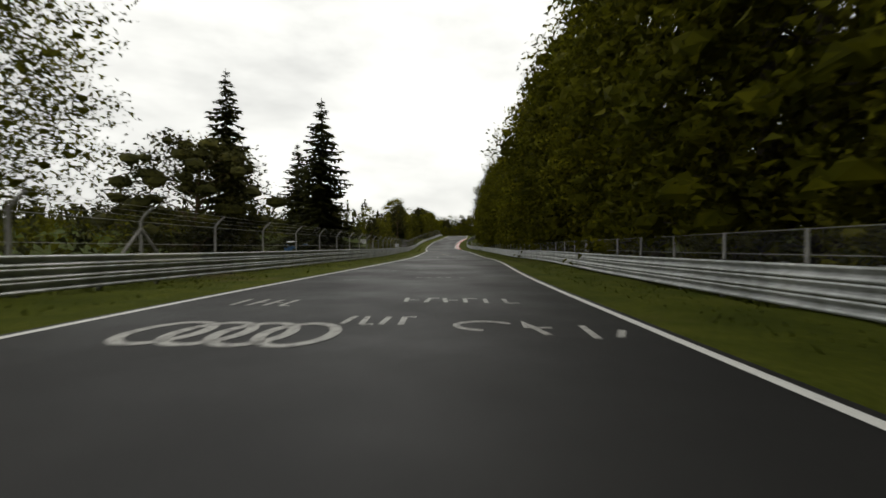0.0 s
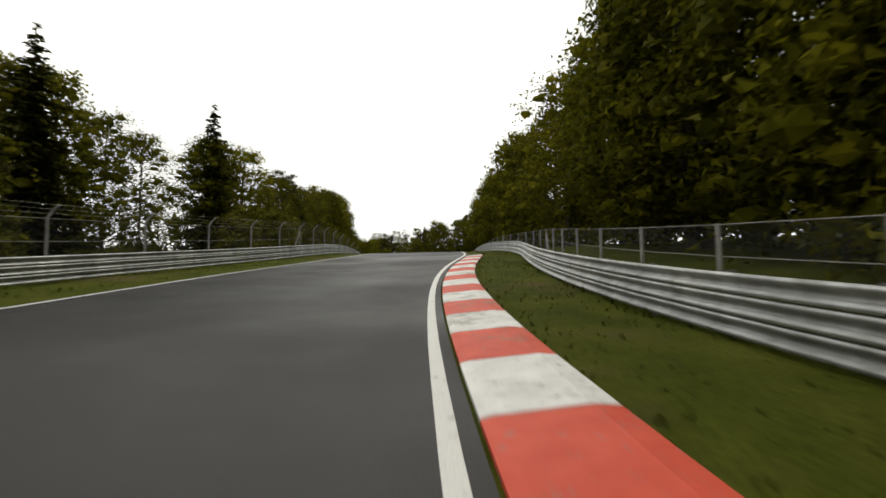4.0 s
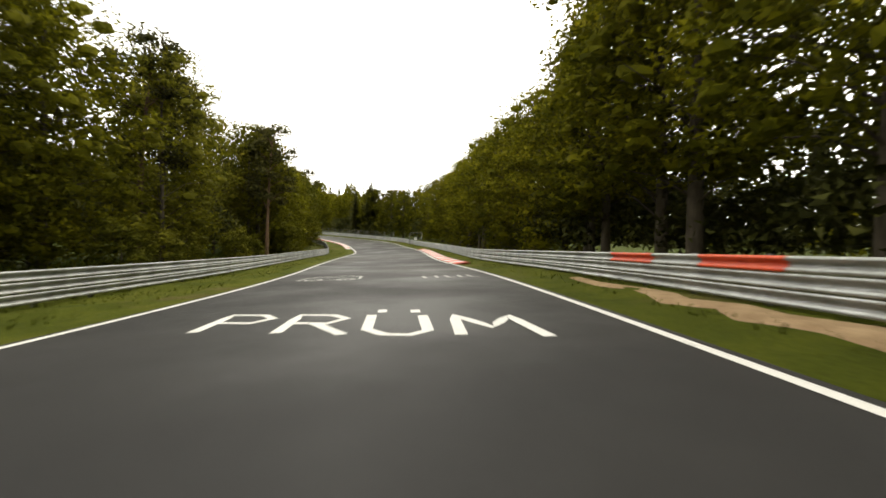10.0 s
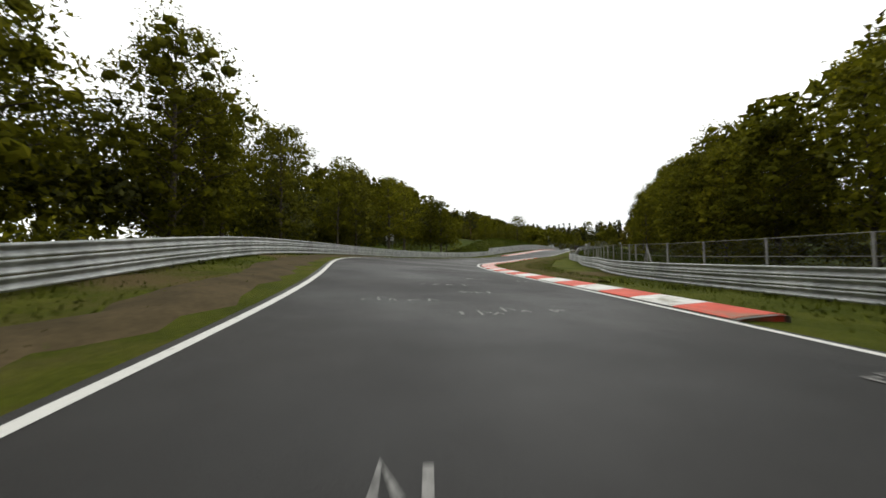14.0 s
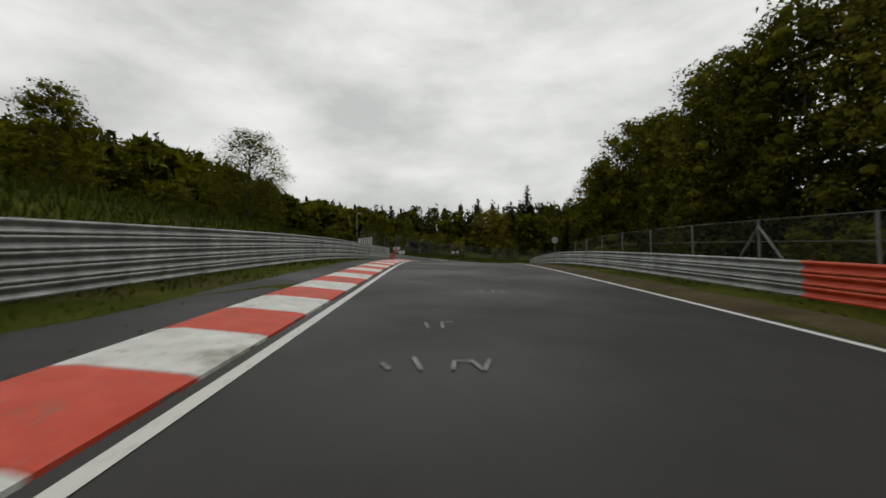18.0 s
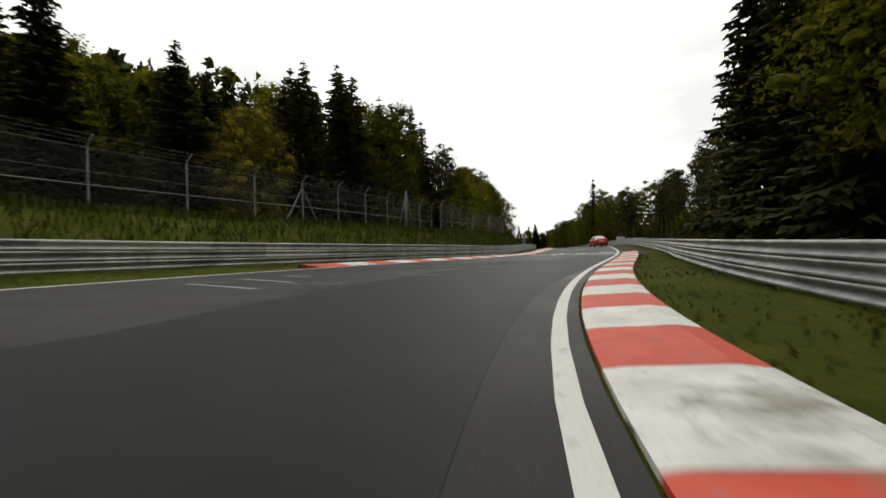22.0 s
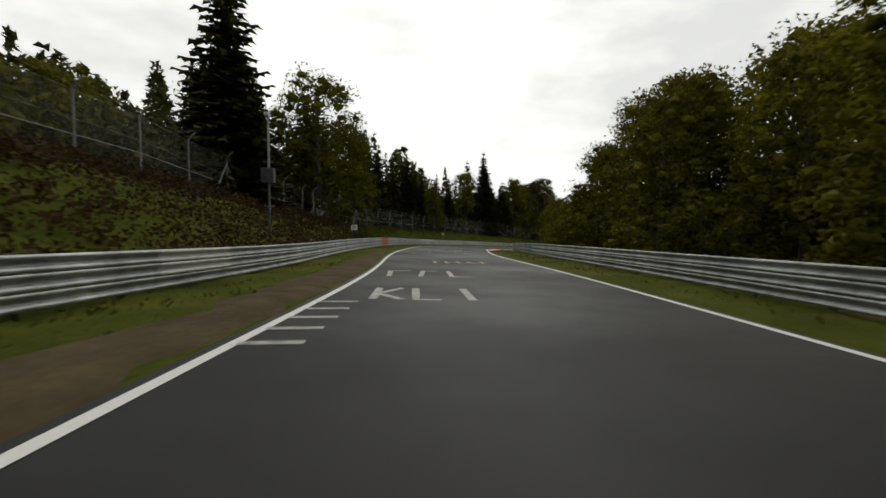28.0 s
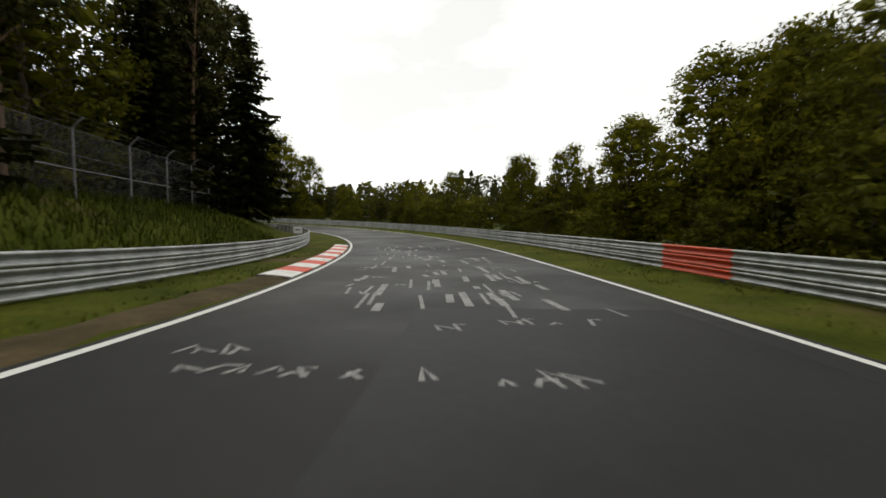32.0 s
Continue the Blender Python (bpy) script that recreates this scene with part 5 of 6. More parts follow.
def paint(strokes, material, width=0.13, label="worn white paint strokes on the asphalt"):
    """Strokes of (metres along, metres right), laid as thin bands on the road."""
    quads = []
    paint_count[0] += 1
    lift = 0.007 + 0.0006 * (paint_count[0] % 8)
    for stroke in strokes:
        pts = np.array(stroke, float)
        fine = []
        for p, q in zip(pts[:-1], pts[1:]):
            n = max(1, int(np.hypot(*(q - p)) / 0.35))
            fine += [p + (q - p) * k / n for k in range(n)]
        fine = np.array(fine + [pts[-1]])
        way = np.gradient(fine, axis=0)
        way /= np.linalg.norm(way, axis=1)[:, None] + 1e-9
        side = np.column_stack([-way[:, 1], way[:, 0]]) * width / 2
        a, b = fine - side, fine + side
        pa, pb = on_road(a[:, 0], a[:, 1], lift), on_road(b[:, 0], b[:, 1], lift)
        quads += [(pa[i], pb[i], pb[i + 1], pa[i + 1]) for i in range(len(fine) - 1)]
    tagged(new("road_paint", quads_mesh("road_paint", np.array(quads), material)), label, "road marking", kind="structure")


def word(text, s, d, tall, wide, slant=0.0, skew=0.0):
    """Strokes of a word read by a driver; s, d: its lower left corner, wide: its full width."""
    step = wide / len(text)
    out = []
    for i, ch in enumerate(text):
        for line in GLYPHS[ch]:
            out.append([(s + v * tall + (i + u) * step * skew, d + (i + u * 0.8) * step + v * slant) for u, v in line])
    return out


def ring(s, d, rs, rd, a0=0.0, a1=6.2832, n=28):
    return [(s + rs * math.sin(q), d + rd * math.cos(q)) for q in np.linspace(a0, a1, n)]


def bars(seed, s, d, tall, wide, n):
    """Upright bars with a few feet and caps, in place of writing that cannot be read."""
    rng = random.Random(seed)
    out, step = [], wide / n
    for i in range(n):
        x, lean = d + i * step, rng.uniform(-0.15, 0.15) * step
        out.append([(s, x), (s + tall, x + lean)])
        if rng.random() < 0.65:
            v = rng.choice((0.0, 0.5, 1.0)) * tall
            out.append([(s + v, x), (s + v, x + step * 0.6)])
    return out


def smudges(seed, s0, s1, d0, d1, n, material, width=0.12):
    """Small thin scribbles in loose rows, as old hand-painted writing looks from afar."""
    rng = random.Random(seed)
    out = []
    for _ in range(n):
        s, d = rng.uniform(s0, s1), rng.uniform(d0, d1)
        for k in range(rng.randint(2, 5)):
            x, tall, lean = d + rng.uniform(0.18, 0.3) * k, rng.uniform(0.12, 0.45), rng.uniform(-0.15, 0.15)
            out.append([(s, x), (s + tall, x + lean)] + (rng.choice(([(s + tall, x + lean + 0.16)], [(s + tall * 0.4, x + 0.18)], [(s + tall * 0.1, x + 0.12)], []))))
    paint(out, FAINT_WHITE if material is OLD_WHITE else material, width * 0.6, "faded scribbles of old paint on the asphalt")


def smears(seed, s0, s1, d0, d1, n):
    rng = random.Random(seed)
    for width in (0.07, 0.15):
        out = []
        for _ in range(n):
            s, d, long = rng.uniform(s0, s1), rng.uniform(d0, d1), rng.uniform(0.4, 2.0)
            out.append([(s, d), (s + long, d + rng.uniform(-0.1, 0.1))])
        paint(out, FAINT_WHITE, width, "pale worn paint smears along the asphalt")


paint([ring(3.9, -2.3 + 0.55 * i, 0.7, 0.42) for i in range(4)], OLD_WHITE, 0.16, "four linked rings in worn white paint")
paint(bars(1, 6.4, -2.8, 0.9, 1.2, 4) + bars(2, 4.6, -0.3, 0.7, 1.1, 4) + bars(3, 7.2, 0.3, 0.7, 2.4, 6), OLD_WHITE, 0.09)
paint([ring(4.6, 1.7, 0.35, 0.4, 0.5, 4.6), [(4.0, 2.45), (5.0, 2.25), (4.5, 2.25), (4.5, 2.6)], [(3.8, 3.0), (4.7, 3.05)], [(3.9, 3.3), (4.4, 3.5)]], OLD_WHITE, 0.1)
smudges(4, 12, 40, -2.6, 2.6, 12, OLD_WHITE, 0.08)
paint([[(58, -1.2), (61, -0.2), (59.5, -0.1)], [(61, -0.2), (60.2, -1.3)], [(59, 0.6), (61, 1.6)]], OLD_YELLOW, 0.15, "yellowish arrow strokes on the asphalt")
paint([ring(76, -1.9, 1.3, 0.7)], OLD_RED, 0.16, "worn red painted oval on the asphalt")
smudges(5, 70, 104, -2.8, 2.8, 16, OLD_WHITE, 0.08)
paint(bars(6, 108.8, -2.2, 1.6, 4.6, 5) + bars(7, 112.0, -2.2, 1.3, 5.0, 7), OLD_YELLOW, 0.2, "yellow painted bars across the asphalt")
paint([[(108.3, -3.2), (108.8, -2.5)], [(107.0, 2.1), (107.6, 2.3), (107.4, 3.1)]], OLD_WHITE, 0.12)
paint([ring(208.7, -1.2, 0.4, 0.5), [(208.5, -0.7), (212.2, -0.45)], [(209.0, -0.6), (212.0, -0.1)], [(206.4, -0.6), (211.8, 0.15)], [(209.6, -0.6), (209.2, 0.2)], [(207.6, -0.6), (207.4, 0.3)]], OLD_WHITE, 0.11, "white drawing and strokes painted on the asphalt")
paint(bars(8, 206.4, 0.2, 0.8, 2.9, 8), OLD_WHITE, 0.12)
paint(bars(9, 230, -1.5, 1.2, 3.0, 5), OLD_WHITE, 0.1)
paint(word("SEELSCHEID", 276.3, -3.2, 1.0, 6.2, 0.12, -0.3), OLD_WHITE, 0.15, "white painted place name SEELSCHEID on the asphalt")
paint(bars(10, 273.2, -2.6, 1.2, 4.4, 5), OLD_WHITE, 0.24)
paint(bars(11, 282.4, -0.2, 1.6, 2.6, 4) + [[(284.5, -0.1), (284.3, 1.9)], [(283.4, -0.3), (283.2, 2.0)]], OLD_WHITE, 0.14)
smudges(12, 290, 334, -2.6, 3.0, 14, OLD_WHITE, 0.09)
paint(word("PRUM", 344.4, -2.1, 1.7, 5.1, -0.1, -0.22) + [[(345.8, 0.5), (346.15, 0.48)], [(345.65, 1.1), (346.0, 1.08)]], WHITE_LINE, 0.17, "white painted place name PRÜM on the asphalt")
paint([[(354.9, -3.2), (356.4, -3.0), (357.2, -2.4), (357.2, -1.4), (356.4, -0.9), (354.9, -0.9), (354.9, -3.2)], ring(355, -2.6, 0.4, 0.3), ring(355, -1.4, 0.4, 0.3), [(356.4, -3.0), (356.3, -0.9)]], OLD_WHITE, 0.12, "white outline drawing of a car on the asphalt")
paint(bars(13, 354.2, 1.6, 1.2, 2.2, 5), OLD_WHITE, 0.14)
smudges(14, 362, 420, -2.6, 2.6, 24, OLD_WHITE, 0.09)
smudges(15, 424, 520, -2.8, 2.8, 40, OLD_WHITE, 0.09)
smudges(16, 560, 622, -2.8, 2.8, 20, OLD_WHITE, 0.08)
paint([[(628.8 + 0.7 * i, -3.7 + 0.1 * i), (628.9 + 0.7 * i, -2.6)] for i in range(6)], OLD_WHITE, 0.13, "row of short white cross bars beside the edge line")
paint(bars(17, 630.4, 0.2, 1.2, 1.8, 5) + bars(18, 633.6, 0.1, 1.0, 2.2, 5) + bars(19, 626.5, -3.0, 0.9, 1.6, 4), OLD_WHITE, 0.1)
smudges(20, 624, 650, -3.4, 2.0, 26, OLD_WHITE, 0.09)
paint([[(655.5, -3.0), (654.5, -1.3), (655.4, -1.5), (656.2, -2.1)], [(657.5, -3.8), (655.9, -1.2), (656.8, -1.5), (657.8, -2.3)], [(655.8, -4.0), (658, -3.9)]], OLD_WHITE, 0.17, "curved white strokes painted on the asphalt")
paint(bars(21, 659.2, -3.0, 1.0, 1.6, 5) + bars(22, 662.4, -3.2, 1.0, 1.8, 4) + [[(658.5, -1.6), (666, -2.0)]], OLD_WHITE, 0.11)
paint([[(683.9, -2.6), (683.6, -0.7)], [(685.2, -2.6), (684.9, -1.0)], [(686.4, -2.6), (686.2, -1.6)]], OLD_WHITE, 0.12, "white cross bars painted on the asphalt")
smudges(23, 668, 704, -3.4, 0.2, 30, OLD_WHITE, 0.1)
paint([ring(710.2, -0.5, 2.0, 1.85), [(708.2, -0.5), (710.3, -0.75), (709.6, -0.15), (712.2, -0.4)]], WHITE_LINE, 0.26, "large white painted circle with a zigzag inside")
paint([[(708.5, 1.9), (708.5, 3.6)], [(710.0, 1.7), (709.2, 1.8), (709.0, 3.3), (709.6, 3.4), (709.9, 2.5)], [(710.5, 1.8), (710.2, 3.4)], [(711.2, 1.9), (711.1, 3.4), (712.0, 2.2)], [(712.6, 2.0), (712.6, 3.3)], [(713.4, 2.0), (714.2, 3.1), (714.4, 2.1)]], WHITE_LINE, 0.24, "broad white bars painted along the edge")
paint([[(718.5, -2.3), (718.8, -1.9)], [(718.5, -1.5), (718.9, -1.1)], [(721.8, -1.2), (722, -0.4)]], WHITE_LINE, 0.3)
paint([ring(724.7, -2.0, 0.5, 0.5), ring(725.2, 0.15, 0.8, 0.45)] + bars(24, 724.4, -1.3, 1.0, 0.9, 3) + [[(725.2, -0.3), (725.2, 0.6)], [(724.7, -0.3), (724.7, 0.6)]], OLD_WHITE, 0.12)
paint([[(734.9, 0.1), (734.9, 1.6)]], OLD_WHITE, 0.4, "broad white bar across the asphalt")


def quadrant(a0, material, label):
    """A quarter of a filled disc on the road."""
    qs = np.linspace(a0, a0 + math.pi / 2, 9)
    c = on_road(740.5, 0.4, 0.009)
    rim = [on_road(740.5 + 1.25 * math.sin(q), 0.4 + 1.0 * math.cos(q), 0.009) for q in qs]
    me = mesh_from("road_roundel", [c] + rim, [(0, i, i + 1) for i in range(1, 9)], material)
    tagged(new("road_roundel", me), label, "road marking", kind="structure")


for i in range(4):
    quadrant(0.15 + i * math.pi / 2, (OLD_BLUE, WHITE_LINE)[i % 2], ("blue", "white")[i % 2] + " quarter of a round emblem painted on asphalt")
paint([ring(740.5, 0.4, 1.9, 1.65, 1.0, 5.9), ring(740.5, 0.4, 1.27, 1.02)], WHITE_LINE, 0.1, "white ring round a painted emblem")
paint([[(745.9, -0.4), (744.3, -0.1)], [(745.5, 0.7), (743.8, 0.8), (743.8, 1.9)], [(745.5, 1.7), (744.0, 2.1)], [(749.5, -0.3), (748.5, 1.5)], [(751, -0.6), (750.4, 1.4)], [(755, -0.2), (754.6, 1.6)], [(748.4, -1.6), (747.2, -1.4)]], OLD_WHITE, 0.13)
smudges(25, 746, 768, -1.8, 2.4, 16, OLD_WHITE, 0.11)
paint([ring(773.9, 1.05, 1.2, 1.9), ring(773.9, 0.9, 0.7, 0.75)] + [[(773.2, 0.4), (774.6, 1.4)], [(774.4, 0.5), (773.4, 1.3)]], OLD_WHITE, 0.13, "two white painted ovals on the asphalt")
paint([ring(771.0, 1.4, 1.0, 0.75, -2.4, 1.6), [(770.4, -0.75), (770.8, -0.6)]], WHITE_LINE, 0.16, "white painted arc on the asphalt")
paint(bars(26, 780.6, -1.9, 0.9, 2.6, 7), OLD_WHITE, 0.1)
smudges(27, 784, 860, -2.6, 2.8, 30, OLD_WHITE, 0.09)
paint(word("KLI", 867.5, -2.5, 1.9, 2.5, -0.1), OLD_WHITE, 0.17, "white painted letters KLI on the asphalt")
paint(bars(28, 872.6, -2.7, 2.2, 2.9, 3), OLD_WHITE, 0.16)
paint([[(863.8 + 0.8 * i, -3.4), (863.9 + 0.8 * i, -2.7)] for i in range(5)], OLD_WHITE, 0.16, "short pale bars beside the edge line")
paint(bars(29, 879.5, -1.0, 1.4, 2.8, 5), OLD_YELLOW, 0.16, "yellow painted bars across the asphalt")
smudges(30, 886, 912, -2.4, 2.6, 26, OLD_WHITE, 0.15)
smudges(31, 918, 940, -3.2, 0.6, 22, OLD_WHITE, 0.09)
paint([[(924.4, 2.9), (925.2, 2.9)], [(924.4, 3.4), (925.2, 3.4)]], OLD_WHITE, 0.07)
paint([ring(926.0, -1.6, 1.4, 0.9, 0, 4)], OLD_WHITE, 0.09)
smudges(32, 950, 1000, -3.2, 1.6, 60, OLD_WHITE, 0.1)
smudges(33, 954, 966, -3.3, -1.6, 26, OLD_WHITE, 0.14)

smears(40, 984, 1006, -2.6, 2.6, 46)
smears(41, 890, 904, -1.6, 2.0, 9)
smears(42, 955, 968, -3.2, -1.2, 16)
smears(43, 744, 760, -2.2, 2.0, 14)
smears(44, 40, 56, -1.5, 2.0, 12)

# ---- paint on the rails: short pale stretches ----
PALE_RAIL = worn("pale_rail_paint", (0.5, 0.5, 0.46), (0.66, 0.66, 0.6), 5.0, 0.5)
GREEN_RAIL = worn("stained_rail", (0.1, 0.2, 0.2), (0.34, 0.38, 0.37), 1.6, 0.55, 0.3)


def rail_cover(side, s0, s1, row, material, label):
    at = lambda q: rail_at(side, q)
    up = 0.2 + 0.265 * row
    v, f = sweep([(-side * (o + 0.012), u * 0.86 + up) for o, u in BEAM], s0, s1, 1.0, at)
    tagged(new("rail_paint", smooth(mesh_from("rail_paint", v, f, material))), label, "painted rail", kind="structure")


for side, s0, s1, row in ((-1, 10, 13, 2), (-1, 60, 62, 2), (1, 213, 219, 2), (1, 208, 211, 1), (-1, 603, 611, 1), (-1, 630, 633, 2), (-1, 632, 636, 2), (-1, 664, 668, 2), (-1, 684, 688, 2), (-1, 690, 693, 1),
                          (-1, 763, 767, 2), (-1, 868, 871, 2), (-1, 868, 871, 1), (-1, 925, 931, 2), (1, 905, 909, 2), (-1, 964, 967, 2), (-1, 972, 975, 1), (1, 400, 404, 2), (-1, 455, 459, 2)):
    rail_cover(side, s0, s1, row, PALE_RAIL, "pale painted stretch on a guard rail beam")
for s0, s1 in ((344.5, 346.6), (348.4, 350.6)):
    rail_cover(1, s0, s1, 2, ORANGE, "red painted stretch on a guard rail beam")
for row in range(3):
    rail_cover(1, 893.5 + row * 0.4, 898.6 - row * 0.3, row, GREEN_RAIL, "blue green stained stretch on a guard rail beam")

# ---- signs, boards and frames ----
RED_PAINT = worn("red_paint", (0.4, 0.03, 0.02), (0.5, 0.06, 0.04), 4.0, 0.5)
BLUE_PAINT = worn("blue_paint", (0.03, 0.09, 0.2), (0.05, 0.13, 0.28), 2.0, 0.5)
GREY_SHEET = worn("grey_sheet", (0.3, 0.31, 0.31), (0.46, 0.46, 0.45), 2.5, 0.6, 0.2)
TIMBER = worn("dark_timber", (0.035, 0.026, 0.018), (0.07, 0.052, 0.035), 4.0, 0.85)


def stand(name, label, category, s, d, turn=0.0, group=""):
    """An empty at the foot of a thing beside the road; x to the right, y along the road."""
    thing = tagged(new(name), label, category, group) if group else tagged(new(name), label, category)
    p = on_road(s, d)
    p[2] = ground_height(np.array([float(s)]), np.array([float(d)]))[0]
    thing.matrix_basis = Matrix.Translation(p) @ Matrix.Rotation(heading(s) + radians(turn), 4, "Z")
    return thing


def rod(name, points, radius, material, parent, label=""):
    v, f = tube(points, [radius] * len(points), 8)
    n = len(v)
    f = f + [tuple(range(8))[::-1], tuple(range(n - 8, n))]
    return child(name, smooth(mesh_from(name, v, f, material)), parent, label)


def signboard(s, d, up, wide, tall, label, material=None, turn=0.0, legs=2, lines=2, name="sign_board"):
    sign = stand(name, label, "sign", s, d, turn)
    for k in range(legs):
        x = 0 if legs == 1 else (k - 0.5) * wide * 0.7
        rod("pole", [(x, 0.05, -0.4), (x, 0.05, up + tall)], 0.03, POST, sign)
    plate = part("plate", boxed(0, 0, up + tall / 2, wide, 0.03, tall, bevel=0.008), material or SIGN_WHITE, sign)
    for k in range(lines):
        part("text_bar", boxed(-0.05 * wide * k, -0.018, up + tall * (0.68 - 0.3 * k), wide * (0.7 - 0.15 * k), 0.006, tall * 0.12), DARK, plate)
    return sign


def steel_frame(s, d, wide, tall, label, turn=0.0):
    """A goal-shaped frame of steel tubes with wire mesh across."""
    goal = stand("mesh_frame", label, "steel frame", s, d, turn, "mesh frames at the rails")
    for x in (-wide / 2, wide / 2):
        rod("post", [(x, 0, -0.4), (x, 0, tall)], 0.04, POST, goal)
        rod("stay", [(x, 0.9, -0.3), (x, 0.03, tall * 0.8)], 0.025, POST, goal)
    rod("crossbar", [(-wide / 2, 0, tall), (wide / 2, 0, tall)], 0.04, POST, goal)
    rod("lower_bar", [(-wide / 2, 0, tall * 0.45), (wide / 2, 0, tall * 0.45)], 0.02, POST, goal)
    me = mesh_from("wire_mesh", [(-wide / 2, 0.02, 0.1), (wide / 2, 0.02, 0.1), (wide / 2, 0.02, tall), (-wide / 2, 0.02, tall)], [(0, 1, 2, 3)], WIRE)
    uv = me.uv_layers.new(name="UVMap")
    for k, q in enumerate(((0, 0), (wide, 0), (wide, tall), (0, tall))):
        uv.data[k].uv = q
    child("wire_mesh", me, goal)


def steel_gate(s, d, wide, tall, label, turn=80.0, board=True):
    gate = stand("steel_gate", label, "gate", s, d, turn)
    for x in (-wide / 2, wide / 2):
        rod("gate_post", [(x, 0, -0.5), (x, 0, tall + 0.15)], 0.06, POST, gate)
        rod("brace", [(x * 3.2, 0, -0.3), (x, 0, tall)], 0.05, POST, gate)
    part("leaf_frame", box(box(box(boxed(0, 0, tall - 0.05, wide, 0.05, 0.07), 0, 0, 0.15, wide, 0.05, 0.07), -wide / 2 + 0.1, 0, tall / 2, 0.07, 0.05, tall), wide / 2 - 0.1, 0, tall / 2, 0.07, 0.05, tall), POST, gate)
    part("leaf_panel", boxed(0, 0.01, tall * 0.3, wide * 0.8, 0.02, tall * 0.5), GREY_SHEET, gate)
    if board:
        part("notice", boxed(0, -0.04, tall * 0.72, 0.42, 0.02, 0.4), SIGN_WHITE, gate, "small white notice")


def rail_box(side, s, label, wide=0.5, tall=0.4, up=0.96):
    """A small board bolted on top of the guard rail."""
    d = float(rail_at(side, s)) + side * 0.06
    board = stand("rail_board", label, "board", s, d)
    z0 = float(on_road(s, d)[2]) - board.matrix_basis.translation.z
    plate = part("plate", boxed(0, 0, z0 + up + tall / 2, wide, 0.04, tall, bevel=0.01), SIGN_WHITE, board)
    part("text_bar", boxed(0, -0.024, z0 + up + tall * 0.55, wide * 0.6, 0.006, tall * 0.16), DARK, plate)
    rod("bracket", [(0, 0.04, z0 + 0.6), (0, 0.04, z0 + up + 0.05)], 0.025, POST, board)


steel_frame(252, 8.8, 2.4, 2.2, "galvanised frame with wire mesh behind the rail")
steel_frame(419.5, 7.3, 2.3, 2.2, "galvanised frame with wire mesh behind the rail")
steel_frame(984, 8.6, 2.3, 2.2, "galvanised frame with wire mesh behind the rail")
for side, s, label in ((-1, 61, "small white board on the guard rail"), (1, 245, "white box standing on the guard rail"), (1, 418, "white box standing on the guard rail"), (-1, 617, "white lettered board on the rail end"),
                       (1, 826, "small white board on the guard rail"), (-1, 1006, "small white board on the guard rail"), (1, 568, "small white board on the guard rail")):
    rail_box(side, s, label, 0.75 if s == 617 else 0.5, 0.4, 0.98)
signboard(71, -14, 1.9, 0.9, 0.7, "white board on a single steel pole", legs=1)
signboard(515, -11.5, 1.9, 1.2, 0.9, "white board on two steel legs")
signboard(655, -18, 1.0, 0.9, 0.6, "small white sign on the grassy bank")
signboard(658, -19.5, 1.2, 0.6, 0.6, "small white sign on the grassy bank", lines=1)
double = signboard(770, 9.2, 1.15, 1.5, 0.85, "black and white double board on two legs")
part("black_plate", boxed(0.05, 0, 2.4, 1.2, 0.03, 0.6, bevel=0.008), DARK, double, "black upper board")
signboard(776, -9.4, 0.45, 0.62, 0.42, "small white sign with dark print on the bank")
signboard(901, -9.2, 0.6, 0.6, 0.5, "small white sign on short legs beside the rail")
signboard(942, -10.5, 0.6, 0.5, 0.5, "small white sign on the grassy bank", lines=1)
steel_gate(781, -13.5, 1.2, 2.3, "grey steel gate with a white notice in the fence")
steel_gate(904, -13.5, 1.6, 2.4, "grey steel gate with slanting braces in the fence")

# braced lattice posts in the bank fence
for s in (712, 752, 845):
    d = float(rail_at(-1, s)) - 6.9
    braced = stand("braced_post", "steel lattice post with two slanting stays in the fence", "fence post", s, d, 0, "braced posts of the bank fence")
    for x in (-0.1, 0.1):
        rod("upright", [(0, x, -0.4), (0, x, 3.4)], 0.035, POST, braced)
    for k in range(8):
        rod("rung", [(0, -0.1, 0.4 + 0.38 * k), (0, 0.1, 0.55 + 0.38 * k)], 0.018, POST, braced)
    for y in (-1.6, 1.6):
        rod("stay", [(0, y, -0.3), (0, 0, 3.2)], 0.035, POST, braced)

# round sign on a pole
disc = stand("round_sign", "round grey sign on a tall steel pole", "sign", 616, 10.4)
rod("pole", [(0, 0.04, -0.4), (0, 0.04, 3.4)], 0.035, POST, disc)
bm = bmesh.new()
bmesh.ops.create_cone(bm, cap_ends=True, segments=24, radius1=0.36, radius2=0.36, depth=0.025, matrix=Matrix.Translation((0, 0, 3.1)) @ Matrix.Rotation(radians(90), 4, "X"))
part("plate", bm, GREY_SHEET, disc)

# posts with boxes
for s, d, tall, size in ((644, 8.6, 1.6, 0.35), (880, -8.6, 5.8, 0.55)):
    post = stand("camera_pole", "steel pole with a dark equipment box", "pole", s, d)
    rod("pole", [(0, 0, -0.4), (0, 0, tall)], 0.05, POST, post)
    low = tall * 0.55 if tall > 3 else tall
    part("equipment_box", boxed(0, -0.1, low, size, size * 0.7, size * 1.2, bevel=0.02), DARK, post, "black weatherproof box")
    if tall > 3:
        for k in range(5):
            rod("rung", [(-0.22, 0, 0.8 + k), (0.22, 0, 0.8 + k)], 0.018, POST, post)
        part("camera_head", boxed(0, -0.12, tall + 0.1, 0.18, 0.4, 0.18, bevel=0.02), GREY_SHEET, post, "small camera housing")
mast = stand("mast", "tall thin grey steel mast behind the rail", "pole", 956, 8.9)
